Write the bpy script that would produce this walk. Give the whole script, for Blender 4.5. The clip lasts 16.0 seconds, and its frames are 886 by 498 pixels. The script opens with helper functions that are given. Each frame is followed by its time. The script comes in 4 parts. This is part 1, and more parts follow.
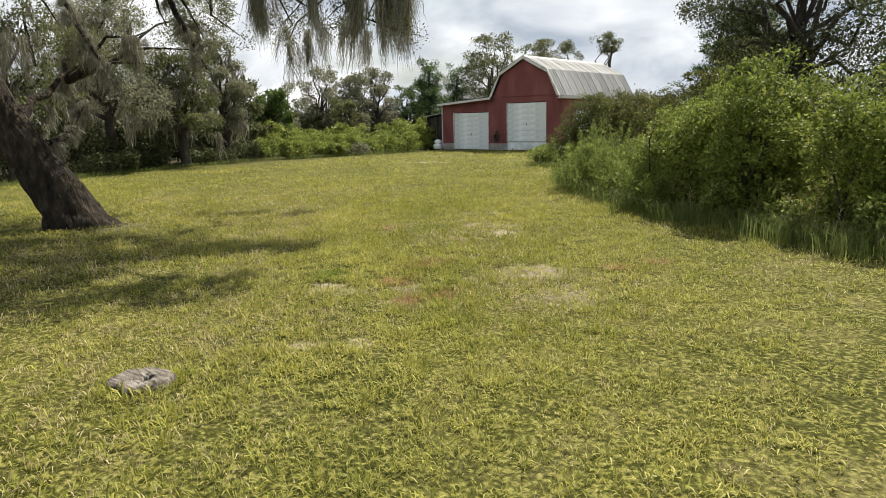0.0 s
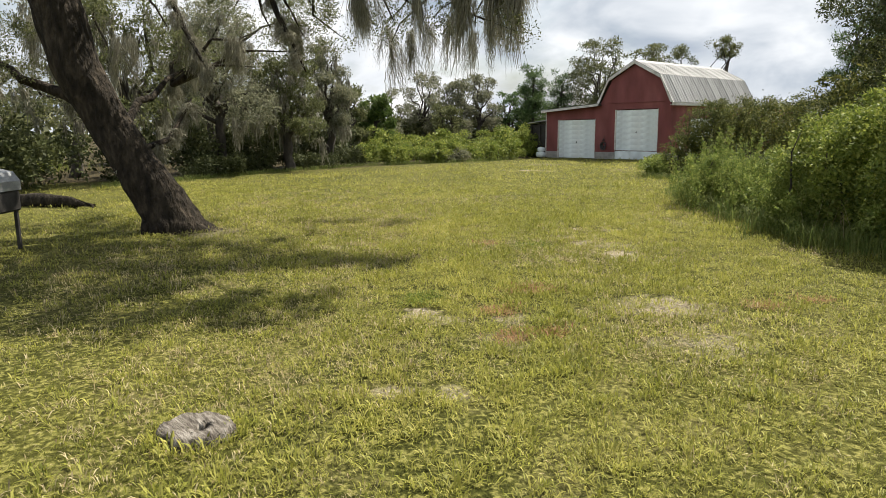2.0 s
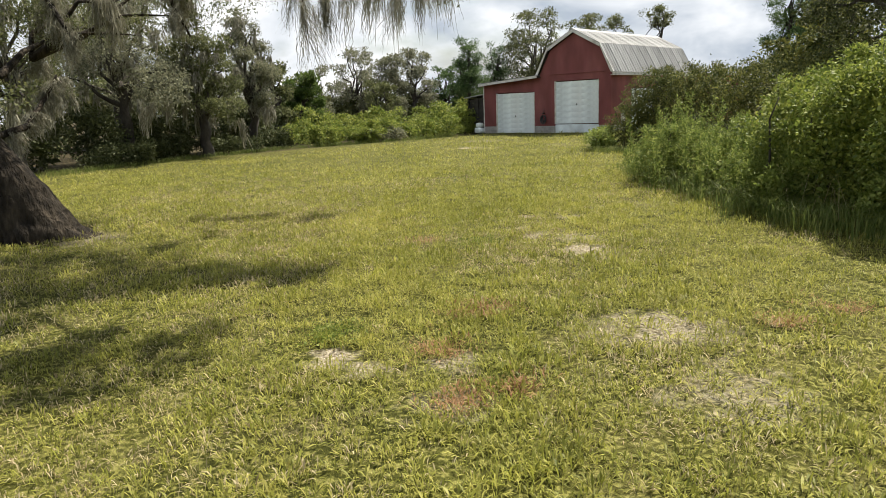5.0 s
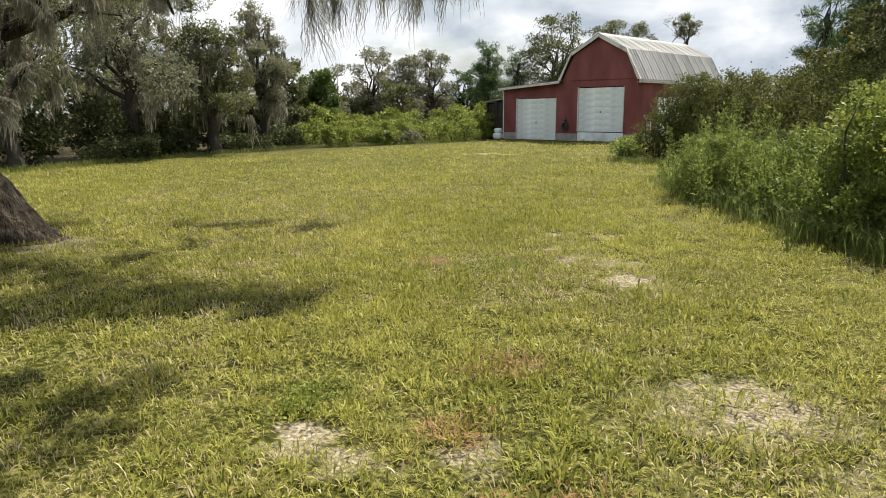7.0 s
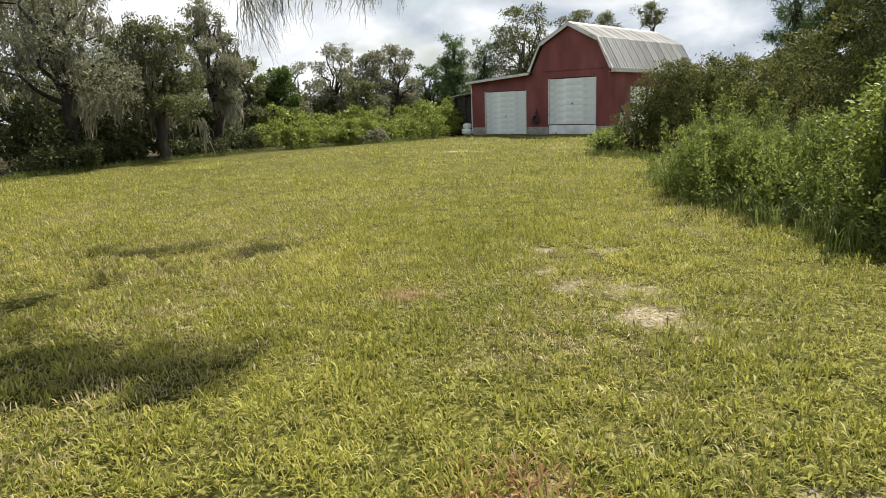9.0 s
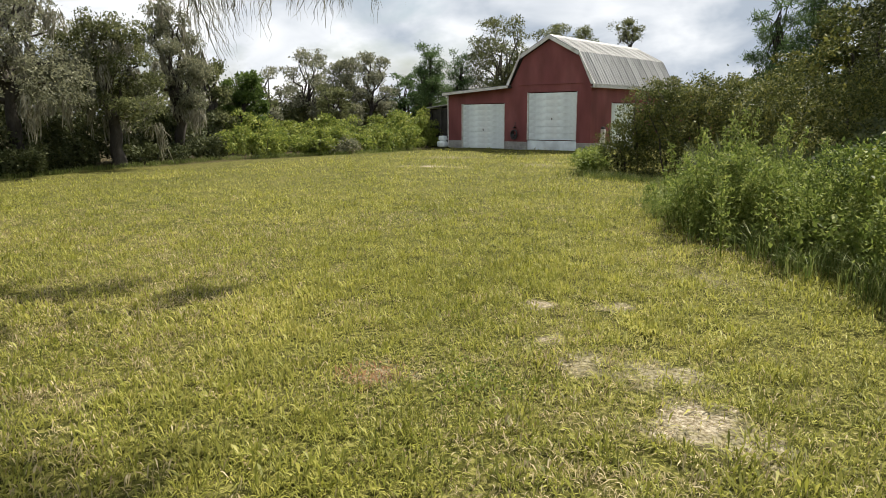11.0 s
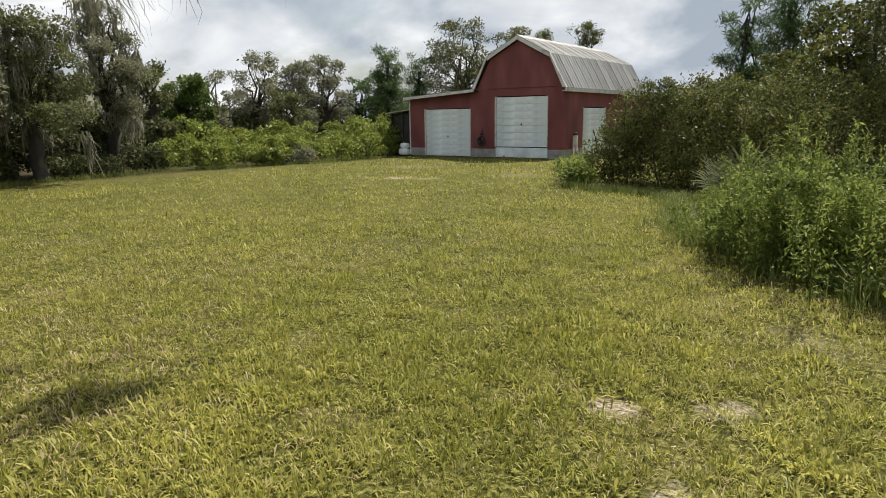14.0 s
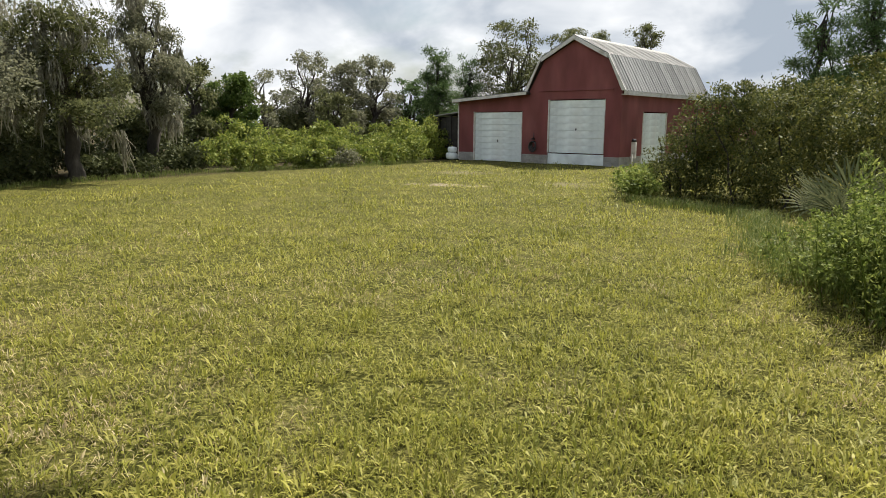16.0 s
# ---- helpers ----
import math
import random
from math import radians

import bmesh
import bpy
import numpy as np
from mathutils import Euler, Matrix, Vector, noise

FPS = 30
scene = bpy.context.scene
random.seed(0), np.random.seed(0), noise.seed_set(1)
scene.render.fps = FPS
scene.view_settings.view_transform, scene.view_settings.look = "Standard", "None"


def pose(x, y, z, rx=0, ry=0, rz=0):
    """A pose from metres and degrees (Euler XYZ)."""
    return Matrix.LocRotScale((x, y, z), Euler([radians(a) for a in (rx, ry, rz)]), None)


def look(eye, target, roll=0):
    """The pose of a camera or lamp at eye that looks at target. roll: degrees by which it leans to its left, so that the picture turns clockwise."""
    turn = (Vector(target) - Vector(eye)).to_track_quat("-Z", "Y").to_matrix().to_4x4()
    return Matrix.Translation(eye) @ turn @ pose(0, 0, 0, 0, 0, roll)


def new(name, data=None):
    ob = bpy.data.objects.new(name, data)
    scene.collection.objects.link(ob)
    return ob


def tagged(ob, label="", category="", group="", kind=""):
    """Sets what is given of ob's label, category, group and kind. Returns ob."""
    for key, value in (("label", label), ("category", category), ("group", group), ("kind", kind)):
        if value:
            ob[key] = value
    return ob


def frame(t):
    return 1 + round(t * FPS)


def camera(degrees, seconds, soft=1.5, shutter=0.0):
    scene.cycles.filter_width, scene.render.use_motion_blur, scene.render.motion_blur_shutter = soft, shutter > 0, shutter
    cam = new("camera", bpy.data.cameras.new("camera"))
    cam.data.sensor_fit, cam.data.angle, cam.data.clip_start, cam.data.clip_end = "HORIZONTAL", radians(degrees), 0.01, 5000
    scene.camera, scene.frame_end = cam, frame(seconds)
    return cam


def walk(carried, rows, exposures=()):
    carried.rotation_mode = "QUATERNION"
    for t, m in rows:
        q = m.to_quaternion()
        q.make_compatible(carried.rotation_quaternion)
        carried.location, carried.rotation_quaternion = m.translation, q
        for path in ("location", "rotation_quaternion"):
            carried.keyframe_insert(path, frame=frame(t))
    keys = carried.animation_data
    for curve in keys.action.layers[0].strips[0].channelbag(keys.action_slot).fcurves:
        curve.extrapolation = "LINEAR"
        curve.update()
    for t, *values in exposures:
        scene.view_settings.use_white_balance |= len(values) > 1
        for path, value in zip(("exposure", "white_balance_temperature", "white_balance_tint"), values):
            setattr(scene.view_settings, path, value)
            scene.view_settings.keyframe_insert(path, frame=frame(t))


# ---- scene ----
cam = camera(66.5, 16.0, soft=0.6)
PATH = [
    (0, (26.05, -32.17, 1.673), (24.783, -30.668, 1.302), -1.3),
    (0.5, (25.889, -32.037, 1.665), (24.59, -30.563, 1.293), -0.2),
    (1, (25.697, -31.907, 1.667), (24.373, -30.461, 1.273), -2.0),
    (1.5, (25.51, -31.744, 1.661), (24.111, -30.366, 1.283), -1.3),
    (2, (25.349, -31.534, 1.664), (23.875, -30.228, 1.317), -0.7),
    (2.5, (25.103, -31.347, 1.675), (23.713, -29.94, 1.376), -1.6),
    (3, (24.937, -31.142, 1.641), (23.594, -29.71, 1.26), -2.4),
    (3.5, (24.804, -30.89, 1.618), (23.443, -29.48, 1.216), -0.3),
    (4, (24.627, -30.659, 1.617), (23.238, -29.277, 1.215), -1.3),
    (4.2, (24.525, -30.574, 1.623), (23.147, -29.18, 1.228), -2.0),
    (6.3, (23.554, -29.629, 1.535), (22.235, -28.192, 1.092), -1.8),
    (6.5, (23.459, -29.554, 1.529), (22.131, -28.127, 1.081), -1.8),
    (7, (23.236, -29.297, 1.528), (21.86, -27.902, 1.128), -0.5),
    (7.5, (22.962, -29.082, 1.527), (21.643, -27.633, 1.128), -1.9),
    (8, (22.686, -28.838, 1.528), (21.406, -27.364, 1.095), -3.0),
    (8.5, (22.473, -28.535, 1.515), (21.116, -27.116, 1.136), -1.7),
    (9, (22.248, -28.255, 1.521), (20.934, -26.805, 1.108), -2.2),
    (9.2, (22.167, -28.16, 1.542), (20.873, -26.68, 1.174), -2.6),
    (11.3, (21.193, -27.156, 1.623), (19.938, -25.649, 1.23), -0.1),
    (11.5, (21.108, -27.066, 1.605), (19.824, -25.589, 1.195), -0.5),
    (12, (20.786, -26.83, 1.619), (19.593, -25.283, 1.192), -1.1),
    (12.5, (20.471, -26.657, 1.662), (19.245, -25.123, 1.28), -1.3),
    (13, (20.233, -26.384, 1.648), (18.996, -24.847, 1.319), 0.8),
    (13.5, (19.946, -26.117, 1.65), (18.827, -24.494, 1.314), -1.3),
    (14, (19.678, -25.905, 1.644), (18.527, -24.313, 1.269), -0.7),
    (14.5, (19.51, -25.621, 1.646), (18.248, -24.11, 1.294), -0.1),
    (15, (19.289, -25.355, 1.669), (18.045, -23.832, 1.304), -0.3),
    (15.5, (19.075, -25.052, 1.682), (17.895, -23.483, 1.301), -1.4),
    (16, (18.883, -24.772, 1.663), (17.622, -23.263, 1.296), 0.2),
]
# the clip's camera eases its exposure on the way
EXPOSURE = [(0.0, 0.85), (4.0, 0.89), (7.5, 0.91), (9.2, 0.89), (11.5, 0.84), (12.5, 0.76), (13.0, 0.64), (14.5, 0.63), (15.2, 0.68), (16.0, 0.78)]
walk(cam, [(t, look(eye, target, roll)) for t, eye, target, roll in PATH], EXPOSURE)

# ---- sky, sun, exposure ----
SUN_TO = Vector((0.05, 0.64, 1.0)).normalized()
world = bpy.data.worlds.new("sky")
scene.world = world
world.use_nodes = True


def sky_nodes():
    nt = world.node_tree
    nt.nodes.clear()
    N, L = nt.nodes.new, nt.links.new
    out, bg = N("ShaderNodeOutputWorld"), N("ShaderNodeBackground")
    sky = N("ShaderNodeTexSky")
    sky.sky_type, sky.sun_disc = "NISHITA", False
    sky.sun_elevation = math.asin(SUN_TO.z)
    sky.sun_rotation = math.atan2(SUN_TO.x, SUN_TO.y)
    sky.dust_density, sky.air_density = 2.0, 1.2
    co = N("ShaderNodeTexCoord")
    sep = N("ShaderNodeSeparateXYZ")
    L(co.outputs["Generated"], sep.inputs[0])
    add = N("ShaderNodeMath")
    add.operation, add.inputs[1].default_value = "ADD", 0.5
    L(sep.outputs["Z"], add.inputs[0])
    top = N("ShaderNodeMath")
    top.operation, top.inputs[1].default_value = "MAXIMUM", 0.06
    L(add.outputs[0], top.inputs[0])
    div = N("ShaderNodeVectorMath")
    div.operation = "DIVIDE"
    comb = N("ShaderNodeCombineXYZ")
    for i in range(3):
        L(top.outputs[0], comb.inputs[i])
    L(co.outputs["Generated"], div.inputs[0])
    L(comb.outputs[0], div.inputs[1])
    # cover of the cloud deck, and its lit and shaded parts
    cover = N("ShaderNodeTexNoise")
    cover.inputs["Scale"].default_value, cover.inputs["Detail"].default_value = 2.1, 6.0
    cover.inputs["Roughness"].default_value, cover.inputs["Distortion"].default_value = 0.52, 0.25
    L(div.outputs[0], cover.inputs["Vector"])
    r1 = N("ShaderNodeValToRGB")
    r1.color_ramp.elements[0].position, r1.color_ramp.elements[1].position = 0.37, 0.5
    L(cover.outputs["Fac"], r1.inputs[0])
    shade = N("ShaderNodeTexNoise")
    shade.inputs["Scale"].default_value, shade.inputs["Detail"].default_value = 3.0, 5.0
    shade.inputs["Roughness"].default_value, shade.inputs["Distortion"].default_value = 0.5, 0.4
    L(div.outputs[0], shade.inputs["Vector"])
    r2 = N("ShaderNodeValToRGB")
    e = r2.color_ramp.elements
    e[0].position, e[0].color = 0.36, (4.2, 4.8, 5.6, 1)
    e[1].position, e[1].color = 0.68, (10.4, 10.5, 10.6, 1)
    L(shade.outputs["Fac"], r2.inputs[0])
    mix = N("ShaderNodeMix")
    mix.data_type = "RGBA"
    L(r1.outputs[0], mix.inputs["Factor"])
    L(sky.outputs[0], mix.inputs["A"])
    L(r2.outputs[0], mix.inputs["B"])
    L(mix.outputs["Result"], bg.inputs["Color"])
    bg.inputs["Strength"].default_value = 0.063
    L(bg.outputs[0], out.inputs["Surface"])


sky_nodes()
sun = new("sun", bpy.data.lights.new("sun", "SUN"))
sun.data.energy, sun.data.angle, sun.data.color = 5.0, radians(0.6), (1.0, 0.93, 0.80)
sun.matrix_world = look(SUN_TO * 60, (0, 0, 0))

# ---- materials ----


def material(name, colors, scale=4.0, rough=0.8, bump=0.3, fine=40.0, metal=0.0, through_light=0.0, island=0.0, stretch=(1, 1, 1), spec=0.3, object_random=0.0, deep=0.02):
    """Mottled surface: colours mixed by coarse noise, fine grain as value and relief."""
    m = bpy.data.materials.new(name)
    m.use_nodes = True
    nt = m.node_tree
    N, L = nt.nodes.new, nt.links.new
    b = nt.nodes["Principled BSDF"]
    b.inputs["Roughness"].default_value, b.inputs["Metallic"].default_value = rough, metal
    b.inputs["Specular IOR Level"].default_value = spec
    co, mp = N("ShaderNodeTexCoord"), N("ShaderNodeMapping")
    mp.inputs["Scale"].default_value = stretch
    L(co.outputs["Object"], mp.inputs[0])
    n1, n2 = N("ShaderNodeTexNoise"), N("ShaderNodeTexNoise")
    n1.inputs["Scale"].default_value, n1.inputs["Detail"].default_value = scale, 5.0
    n2.inputs["Scale"].default_value, n2.inputs["Detail"].default_value = fine, 4.0
    L(mp.outputs[0], n1.inputs["Vector"])
    L(mp.outputs[0], n2.inputs["Vector"])
    ramp = N("ShaderNodeValToRGB")
    els = ramp.color_ramp.elements
    while len(els) < len(colors):
        els.new(0.5)
    for i, c in enumerate(colors):
        els[i].position, els[i].color = 0.3 + 0.4 * i / max(1, len(colors) - 1), (*c, 1)
    fac = n1.outputs["Fac"]
    if island or object_random:
        rnd = N("ShaderNodeNewGeometry").outputs["Random Per Island"] if island else N("ShaderNodeObjectInfo").outputs["Random"]
        mr = N("ShaderNodeMapRange")
        mr.inputs["To Min"].default_value, mr.inputs["To Max"].default_value = 0.28, 0.72
        L(rnd, mr.inputs["Value"])
        mx = N("ShaderNodeMix")
        mx.inputs["Factor"].default_value = island or object_random
        L(fac, mx.inputs["A"])
        L(mr.outputs[0], mx.inputs["B"])
        fac = mx.outputs["Result"]
    L(fac, ramp.inputs[0])
    hsv = N("ShaderNodeHueSaturation")
    val = N("ShaderNodeMapRange")
    val.inputs["From Min"].default_value, val.inputs["From Max"].default_value = 0.3, 0.7
    val.inputs["To Min"].default_value, val.inputs["To Max"].default_value = 0.82, 1.18
    L(n2.outputs["Fac"], val.inputs["Value"])
    L(val.outputs[0], hsv.inputs["Value"])
    L(ramp.outputs[0], hsv.inputs["Color"])
    L(hsv.outputs[0], b.inputs["Base Color"])
    if bump:
        bm = N("ShaderNodeBump")
        bm.inputs["Strength"].default_value, bm.inputs["Distance"].default_value = bump, deep
        L(n2.outputs["Fac"], bm.inputs["Height"])
        L(bm.outputs[0], b.inputs["Normal"])
    if through_light:
        tr, ms = N("ShaderNodeBsdfTranslucent"), N("ShaderNodeMixShader")
        ms.inputs[0].default_value = through_light
        L(hsv.outputs[0], tr.inputs["Color"])
        L(b.outputs[0], ms.inputs[1])
        L(tr.outputs[0], ms.inputs[2])
        L(ms.outputs[0], nt.nodes["Material Output"].inputs["Surface"])
    return m


M = {}
M["red"] = material("red_paint", [(0.165, 0.05, 0.05), (0.20, 0.064, 0.062), (0.235, 0.085, 0.08)], 1.1, 0.75, 0.06, 1.7, stretch=(1, 1, 0.35))
M["white_door"] = material("white_door_paint", [(0.72, 0.78, 0.80), (0.76, 0.82, 0.83), (0.80, 0.84, 0.84)], 1.2, 0.45, 0.0, 2.0)
M["white_trim"] = material("weathered_white_trim", [(0.42, 0.40, 0.37), (0.62, 0.60, 0.57), (0.70, 0.68, 0.66)], 3.0, 0.7, 0.3, 50)
M["block"] = material("concrete_block", [(0.22, 0.21, 0.20), (0.33, 0.32, 0.30), (0.42, 0.40, 0.37)], 3.0, 0.9, 0.5, 45, object_random=0.4)
M["roof"] = material("weathered_roof_metal", [(0.085, 0.085, 0.085), (0.20, 0.205, 0.20), (0.30, 0.30, 0.295), (0.40, 0.40, 0.395)], 1.3, 0.6, 0.1, 4, metal=0.2, stretch=(0.6, 7, 0.6), object_random=0.35)
M["dark"] = material("dark_weathered_boards", [(0.03, 0.028, 0.025), (0.06, 0.055, 0.05)], 5.0, 0.85, 0.4, 60)
M["metal"] = material("dull_dark_metal", [(0.04, 0.04, 0.045), (0.08, 0.08, 0.08)], 6.0, 0.5, 0.1, 60, metal=0.6)
M["grey_metal"] = material("grey_metal", [(0.28, 0.29, 0.30), (0.4, 0.41, 0.42)], 6.0, 0.5, 0.1, 60, metal=0.4)
# oak bark; the crown's shade over the trunk is included in this near-black tone
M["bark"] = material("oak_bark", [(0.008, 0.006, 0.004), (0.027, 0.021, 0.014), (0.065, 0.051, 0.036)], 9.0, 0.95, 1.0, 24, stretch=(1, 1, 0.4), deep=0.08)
M["far_bark"] = material("grey_bark", [(0.03, 0.026, 0.022), (0.085, 0.075, 0.064)], 5.0, 0.95, 0.6, 30, stretch=(1, 1, 0.4))
M["stump"] = material("weathered_stump_wood", [(0.05, 0.04, 0.032), (0.16, 0.14, 0.115), (0.30, 0.275, 0.24)], 16.0, 0.95, 1.0, 60, stretch=(0.5, 2.2, 1))
M["moss"] = material("spanish_moss", [(0.12, 0.115, 0.08), (0.23, 0.22, 0.165), (0.38, 0.365, 0.29)], 3.0, 0.9, 0.0, 30, through_light=0.32, island=0.6)


def leaf(name, colors, through_light=0.4, rough=0.6, scale=0.6, spec=0.18, island=0.75):
    return material(name, colors, scale, rough, 0.0, 3.0, through_light=through_light, island=island, spec=spec)


M["oak_leaf"] = leaf("oak_leaf", [(0.05, 0.063, 0.024), (0.11, 0.122, 0.05), (0.22, 0.225, 0.10)], 0.42)
M["grey_leaf"] = leaf("grey_oak_leaf", [(0.095, 0.10, 0.062), (0.18, 0.185, 0.118), (0.31, 0.31, 0.20)], 0.42)
M["green_leaf"] = leaf("bright_green_leaf", [(0.042, 0.075, 0.018), (0.085, 0.13, 0.03), (0.15, 0.20, 0.05)], 0.38)
M["pine_leaf"] = leaf("pine_needle", [(0.04, 0.075, 0.025), (0.08, 0.13, 0.045), (0.14, 0.20, 0.07)], 0.35)
M["vine_leaf"] = leaf("vine_leaf", [(0.07, 0.105, 0.02), (0.17, 0.215, 0.04), (0.36, 0.38, 0.085)], 0.4, 0.55, spec=0.2)
M["bronze_leaf"] = leaf("bronzed_vine_leaf", [(0.04, 0.058, 0.016), (0.09, 0.105, 0.03), (0.28, 0.27, 0.068)], 0.32)
M["weed_leaf"] = leaf("weed_leaf", [(0.08, 0.12, 0.026), (0.18, 0.23, 0.05), (0.33, 0.36, 0.10)], 0.45)
M["grass"] = leaf("lawn_grass", [(0.105, 0.125, 0.022), (0.285, 0.288, 0.05), (0.50, 0.455, 0.135)], 0.42, 0.52, 0.45, 0.25, 0.6)
M["tall_grass"] = leaf("tall_grass", [(0.07, 0.11, 0.025), (0.14, 0.18, 0.045), (0.25, 0.26, 0.09)], 0.45, 0.55, 1.2)
M["straw"] = leaf("dead_grass", [(0.26, 0.19, 0.10), (0.42, 0.35, 0.20), (0.58, 0.50, 0.32)], 0.3, 0.7, 1.0)
M["palmetto"] = leaf("palmetto_frond", [(0.05, 0.065, 0.032), (0.095, 0.11, 0.055), (0.15, 0.16, 0.08)], 0.3, 0.7, 0.6, 0.08)

# darker, less translucent copy of the oak leaf; shade is put into its colour
M["shade_leaf"] = leaf("shade_toned_leaf", [(0.03, 0.04, 0.014), (0.065, 0.078, 0.03), (0.13, 0.14, 0.058)], 0.3)
M["red_weed"] = leaf("reddish_dry_weed", [(0.20, 0.10, 0.05), (0.32, 0.18, 0.09), (0.42, 0.28, 0.15)], 0.3, 0.7, 1.0)

# ---- mesh helpers ----
rng = np.random.default_rng(7)


def mesh_object(name, mesh, mat, parent=None, label=""):
    if not mesh.materials:
        mesh.materials.append(mat)
    ob = new(name, mesh)
    if parent is not None:
        ob.parent = parent
    return tagged(ob, label)


def part(name, bm, mat, parent=None, label=""):
    mesh = bpy.data.meshes.new(name)
    bm.to_mesh(mesh)
    bm.free()
    return mesh_object(name, mesh, mat, parent, label)


def thing(name, at, label, category, group="", kind=""):
    ob = new(name)
    ob.location = at
    return tagged(ob, label, category, group, kind)


def box(bm, x0, y0, z0, x1, y1, z1, bevel=0.0):
    m = Matrix.Translation(((x0 + x1) / 2, (y0 + y1) / 2, (z0 + z1) / 2)) @ Matrix.Diagonal((abs(x1 - x0), abs(y1 - y0), abs(z1 - z0), 1))
    made = bmesh.ops.create_cube(bm, size=1.0, matrix=m)
    if bevel:
        edges = list({e for v in made["verts"] for e in v.link_edges})
        bmesh.ops.bevel(bm, geom=edges, offset=bevel, segments=1, affect="EDGES")
    return bm


def boxed(*args):
    return box(bmesh.new(), *args)


def prism(outline, y0, y1):
    """A solid from an outline in x and z, from y0 to y1."""
    bm = bmesh.new()
    a = [bm.verts.new((x, y0, z)) for x, z in outline]
    b = [bm.verts.new((x, y1, z)) for x, z in outline]
    bm.faces.new(a)
    bm.faces.new(b[::-1])
    n = len(a)
    for i in range(n):
        bm.faces.new((a[i], b[i], b[(i + 1) % n], a[(i + 1) % n]))
    bmesh.ops.recalc_face_normals(bm, faces=bm.faces)
    return bm


def quads_mesh(name, q):
    """A mesh of separate quads from an array of n x 4 x 3."""
    q = np.ascontiguousarray(q, dtype=np.float32)
    n = len(q)
    mesh = bpy.data.meshes.new(name)
    mesh.vertices.add(4 * n)
    mesh.vertices.foreach_set("co", q.ravel())
    mesh.loops.add(4 * n)
    mesh.loops.foreach_set("vertex_index", np.arange(4 * n, dtype=np.int32))
    mesh.polygons.add(n)
    mesh.polygons.foreach_set("loop_start", np.arange(0, 4 * n, 4, dtype=np.int32))
    mesh.update(calc_edges=True)
    return mesh


def unit(v):
    return v / np.maximum(np.linalg.norm(v, axis=-1, keepdims=True), 1e-9)


def leaves(at, size, out=None, spread=1.0, ratio=0.5, droop=0.0):
    """Folded leaf quads at the places given, each of its own length and turn."""
    n = len(at)
    size = np.broadcast_to(np.asarray(size, float), (n,))[:, None]
    way = rng.normal(size=(n, 3)) * spread
    if out is not None:
        way += out
    way[:, 2] -= droop
    way = unit(way)
    side = unit(np.cross(way, rng.normal(size=(n, 3)) * 0.7 + np.array([0, 0, 0.9])))
    up = np.cross(side, way)
    mid = at + way * size * 0.45 + up * size * 0.07
    tip = at + way * size
    w = side * size * ratio * 0.5
    return np.stack([at, mid + w, tip, mid - w], 1)


def in_clumps(clumps, n, shell=0.55, top=0.0):
    """Places in ellipsoids (x, y, z, rx, ry, rz), most of them near the skin; and the ways out."""
    c = np.array(clumps, float)
    weight = (c[:, 3] * c[:, 4] + c[:, 3] * c[:, 5] + c[:, 4] * c[:, 5])
    pick = rng.choice(len(c), n, p=weight / weight.sum())
    d = unit(rng.normal(size=(n, 3)) + np.array([0, 0, top]))
    r = shell + (1.08 - shell) * rng.random(n) ** 0.6
    # uneven skin
    r *= 1 + 0.16 * np.sin(5 * d[:, 0] + pick) * np.sin(6 * d[:, 1] + 2 * pick) + 0.08 * rng.normal(size=n)
    return c[pick, :3] + d * r[:, None] * c[pick, 3:6], d


def lumps(clumps, n, per=120, size=0.3, fill=0.2, top=0.0):
    """Leaves on the skins of many puffs set over the clumps, with deep gaps between, and some inside."""
    shrunk = [(*c[:3], *(max(0.45 * r, r - 0.55 * size) for r in c[3:])) for c in clumps]
    centre, d = in_clumps(shrunk, max(5, n // per), 0.72, top)
    k = int(n * fill)
    pick = rng.integers(len(centre), size=n - k)
    grow = rng.uniform(0.5, 1.3, len(centre))[pick]
    way = unit(rng.normal(size=(n - k, 3)) + 0.6 * d[pick] + np.array([0, 0, 0.4]))
    reach = size * grow * rng.uniform(0.45, 1.05, n - k)
    at = centre[pick] + way * reach[:, None] * np.array([1, 1, 0.72])
    inner, d2 = in_clumps(shrunk, k, 0.2)
    return np.concatenate([at, inner]), np.concatenate([way, d2]), np.r_[np.ones(n - k), np.full(k, 1.7)]


def tube(points, radii, sides=8, rough=0.0):
    bm = bmesh.new()
    pts = [Vector(p) for p in points]
    rings = []
    for i, p in enumerate(pts):
        d = (pts[min(i + 1, len(pts) - 1)] - pts[max(i - 1, 0)]).normalized()
        a = d.orthogonal().normalized() if abs(d.x) > 0.9 else d.cross(Vector((1, 0, 0))).normalized()
        b = d.cross(a)
        ring = []
        for k in range(sides):
            t = 2 * math.pi * k / sides
            r = radii[i] * (1 + rough * noise.noise(p * 1.7 + Vector((math.cos(t) * 1.5, math.sin(t) * 1.5, 0))))
            ring.append(bm.verts.new(p + (a * math.cos(t) + b * math.sin(t)) * r))
        rings.append(ring)
    for u, v in zip(rings, rings[1:]):
        for k in range(sides):
            bm.faces.new((u[k], u[(k + 1) % sides], v[(k + 1) % sides], v[k]))
    bm.faces.new(rings[0][::-1])
    bm.faces.new(rings[-1])
    for f in bm.faces:
        f.smooth = True
    return bm


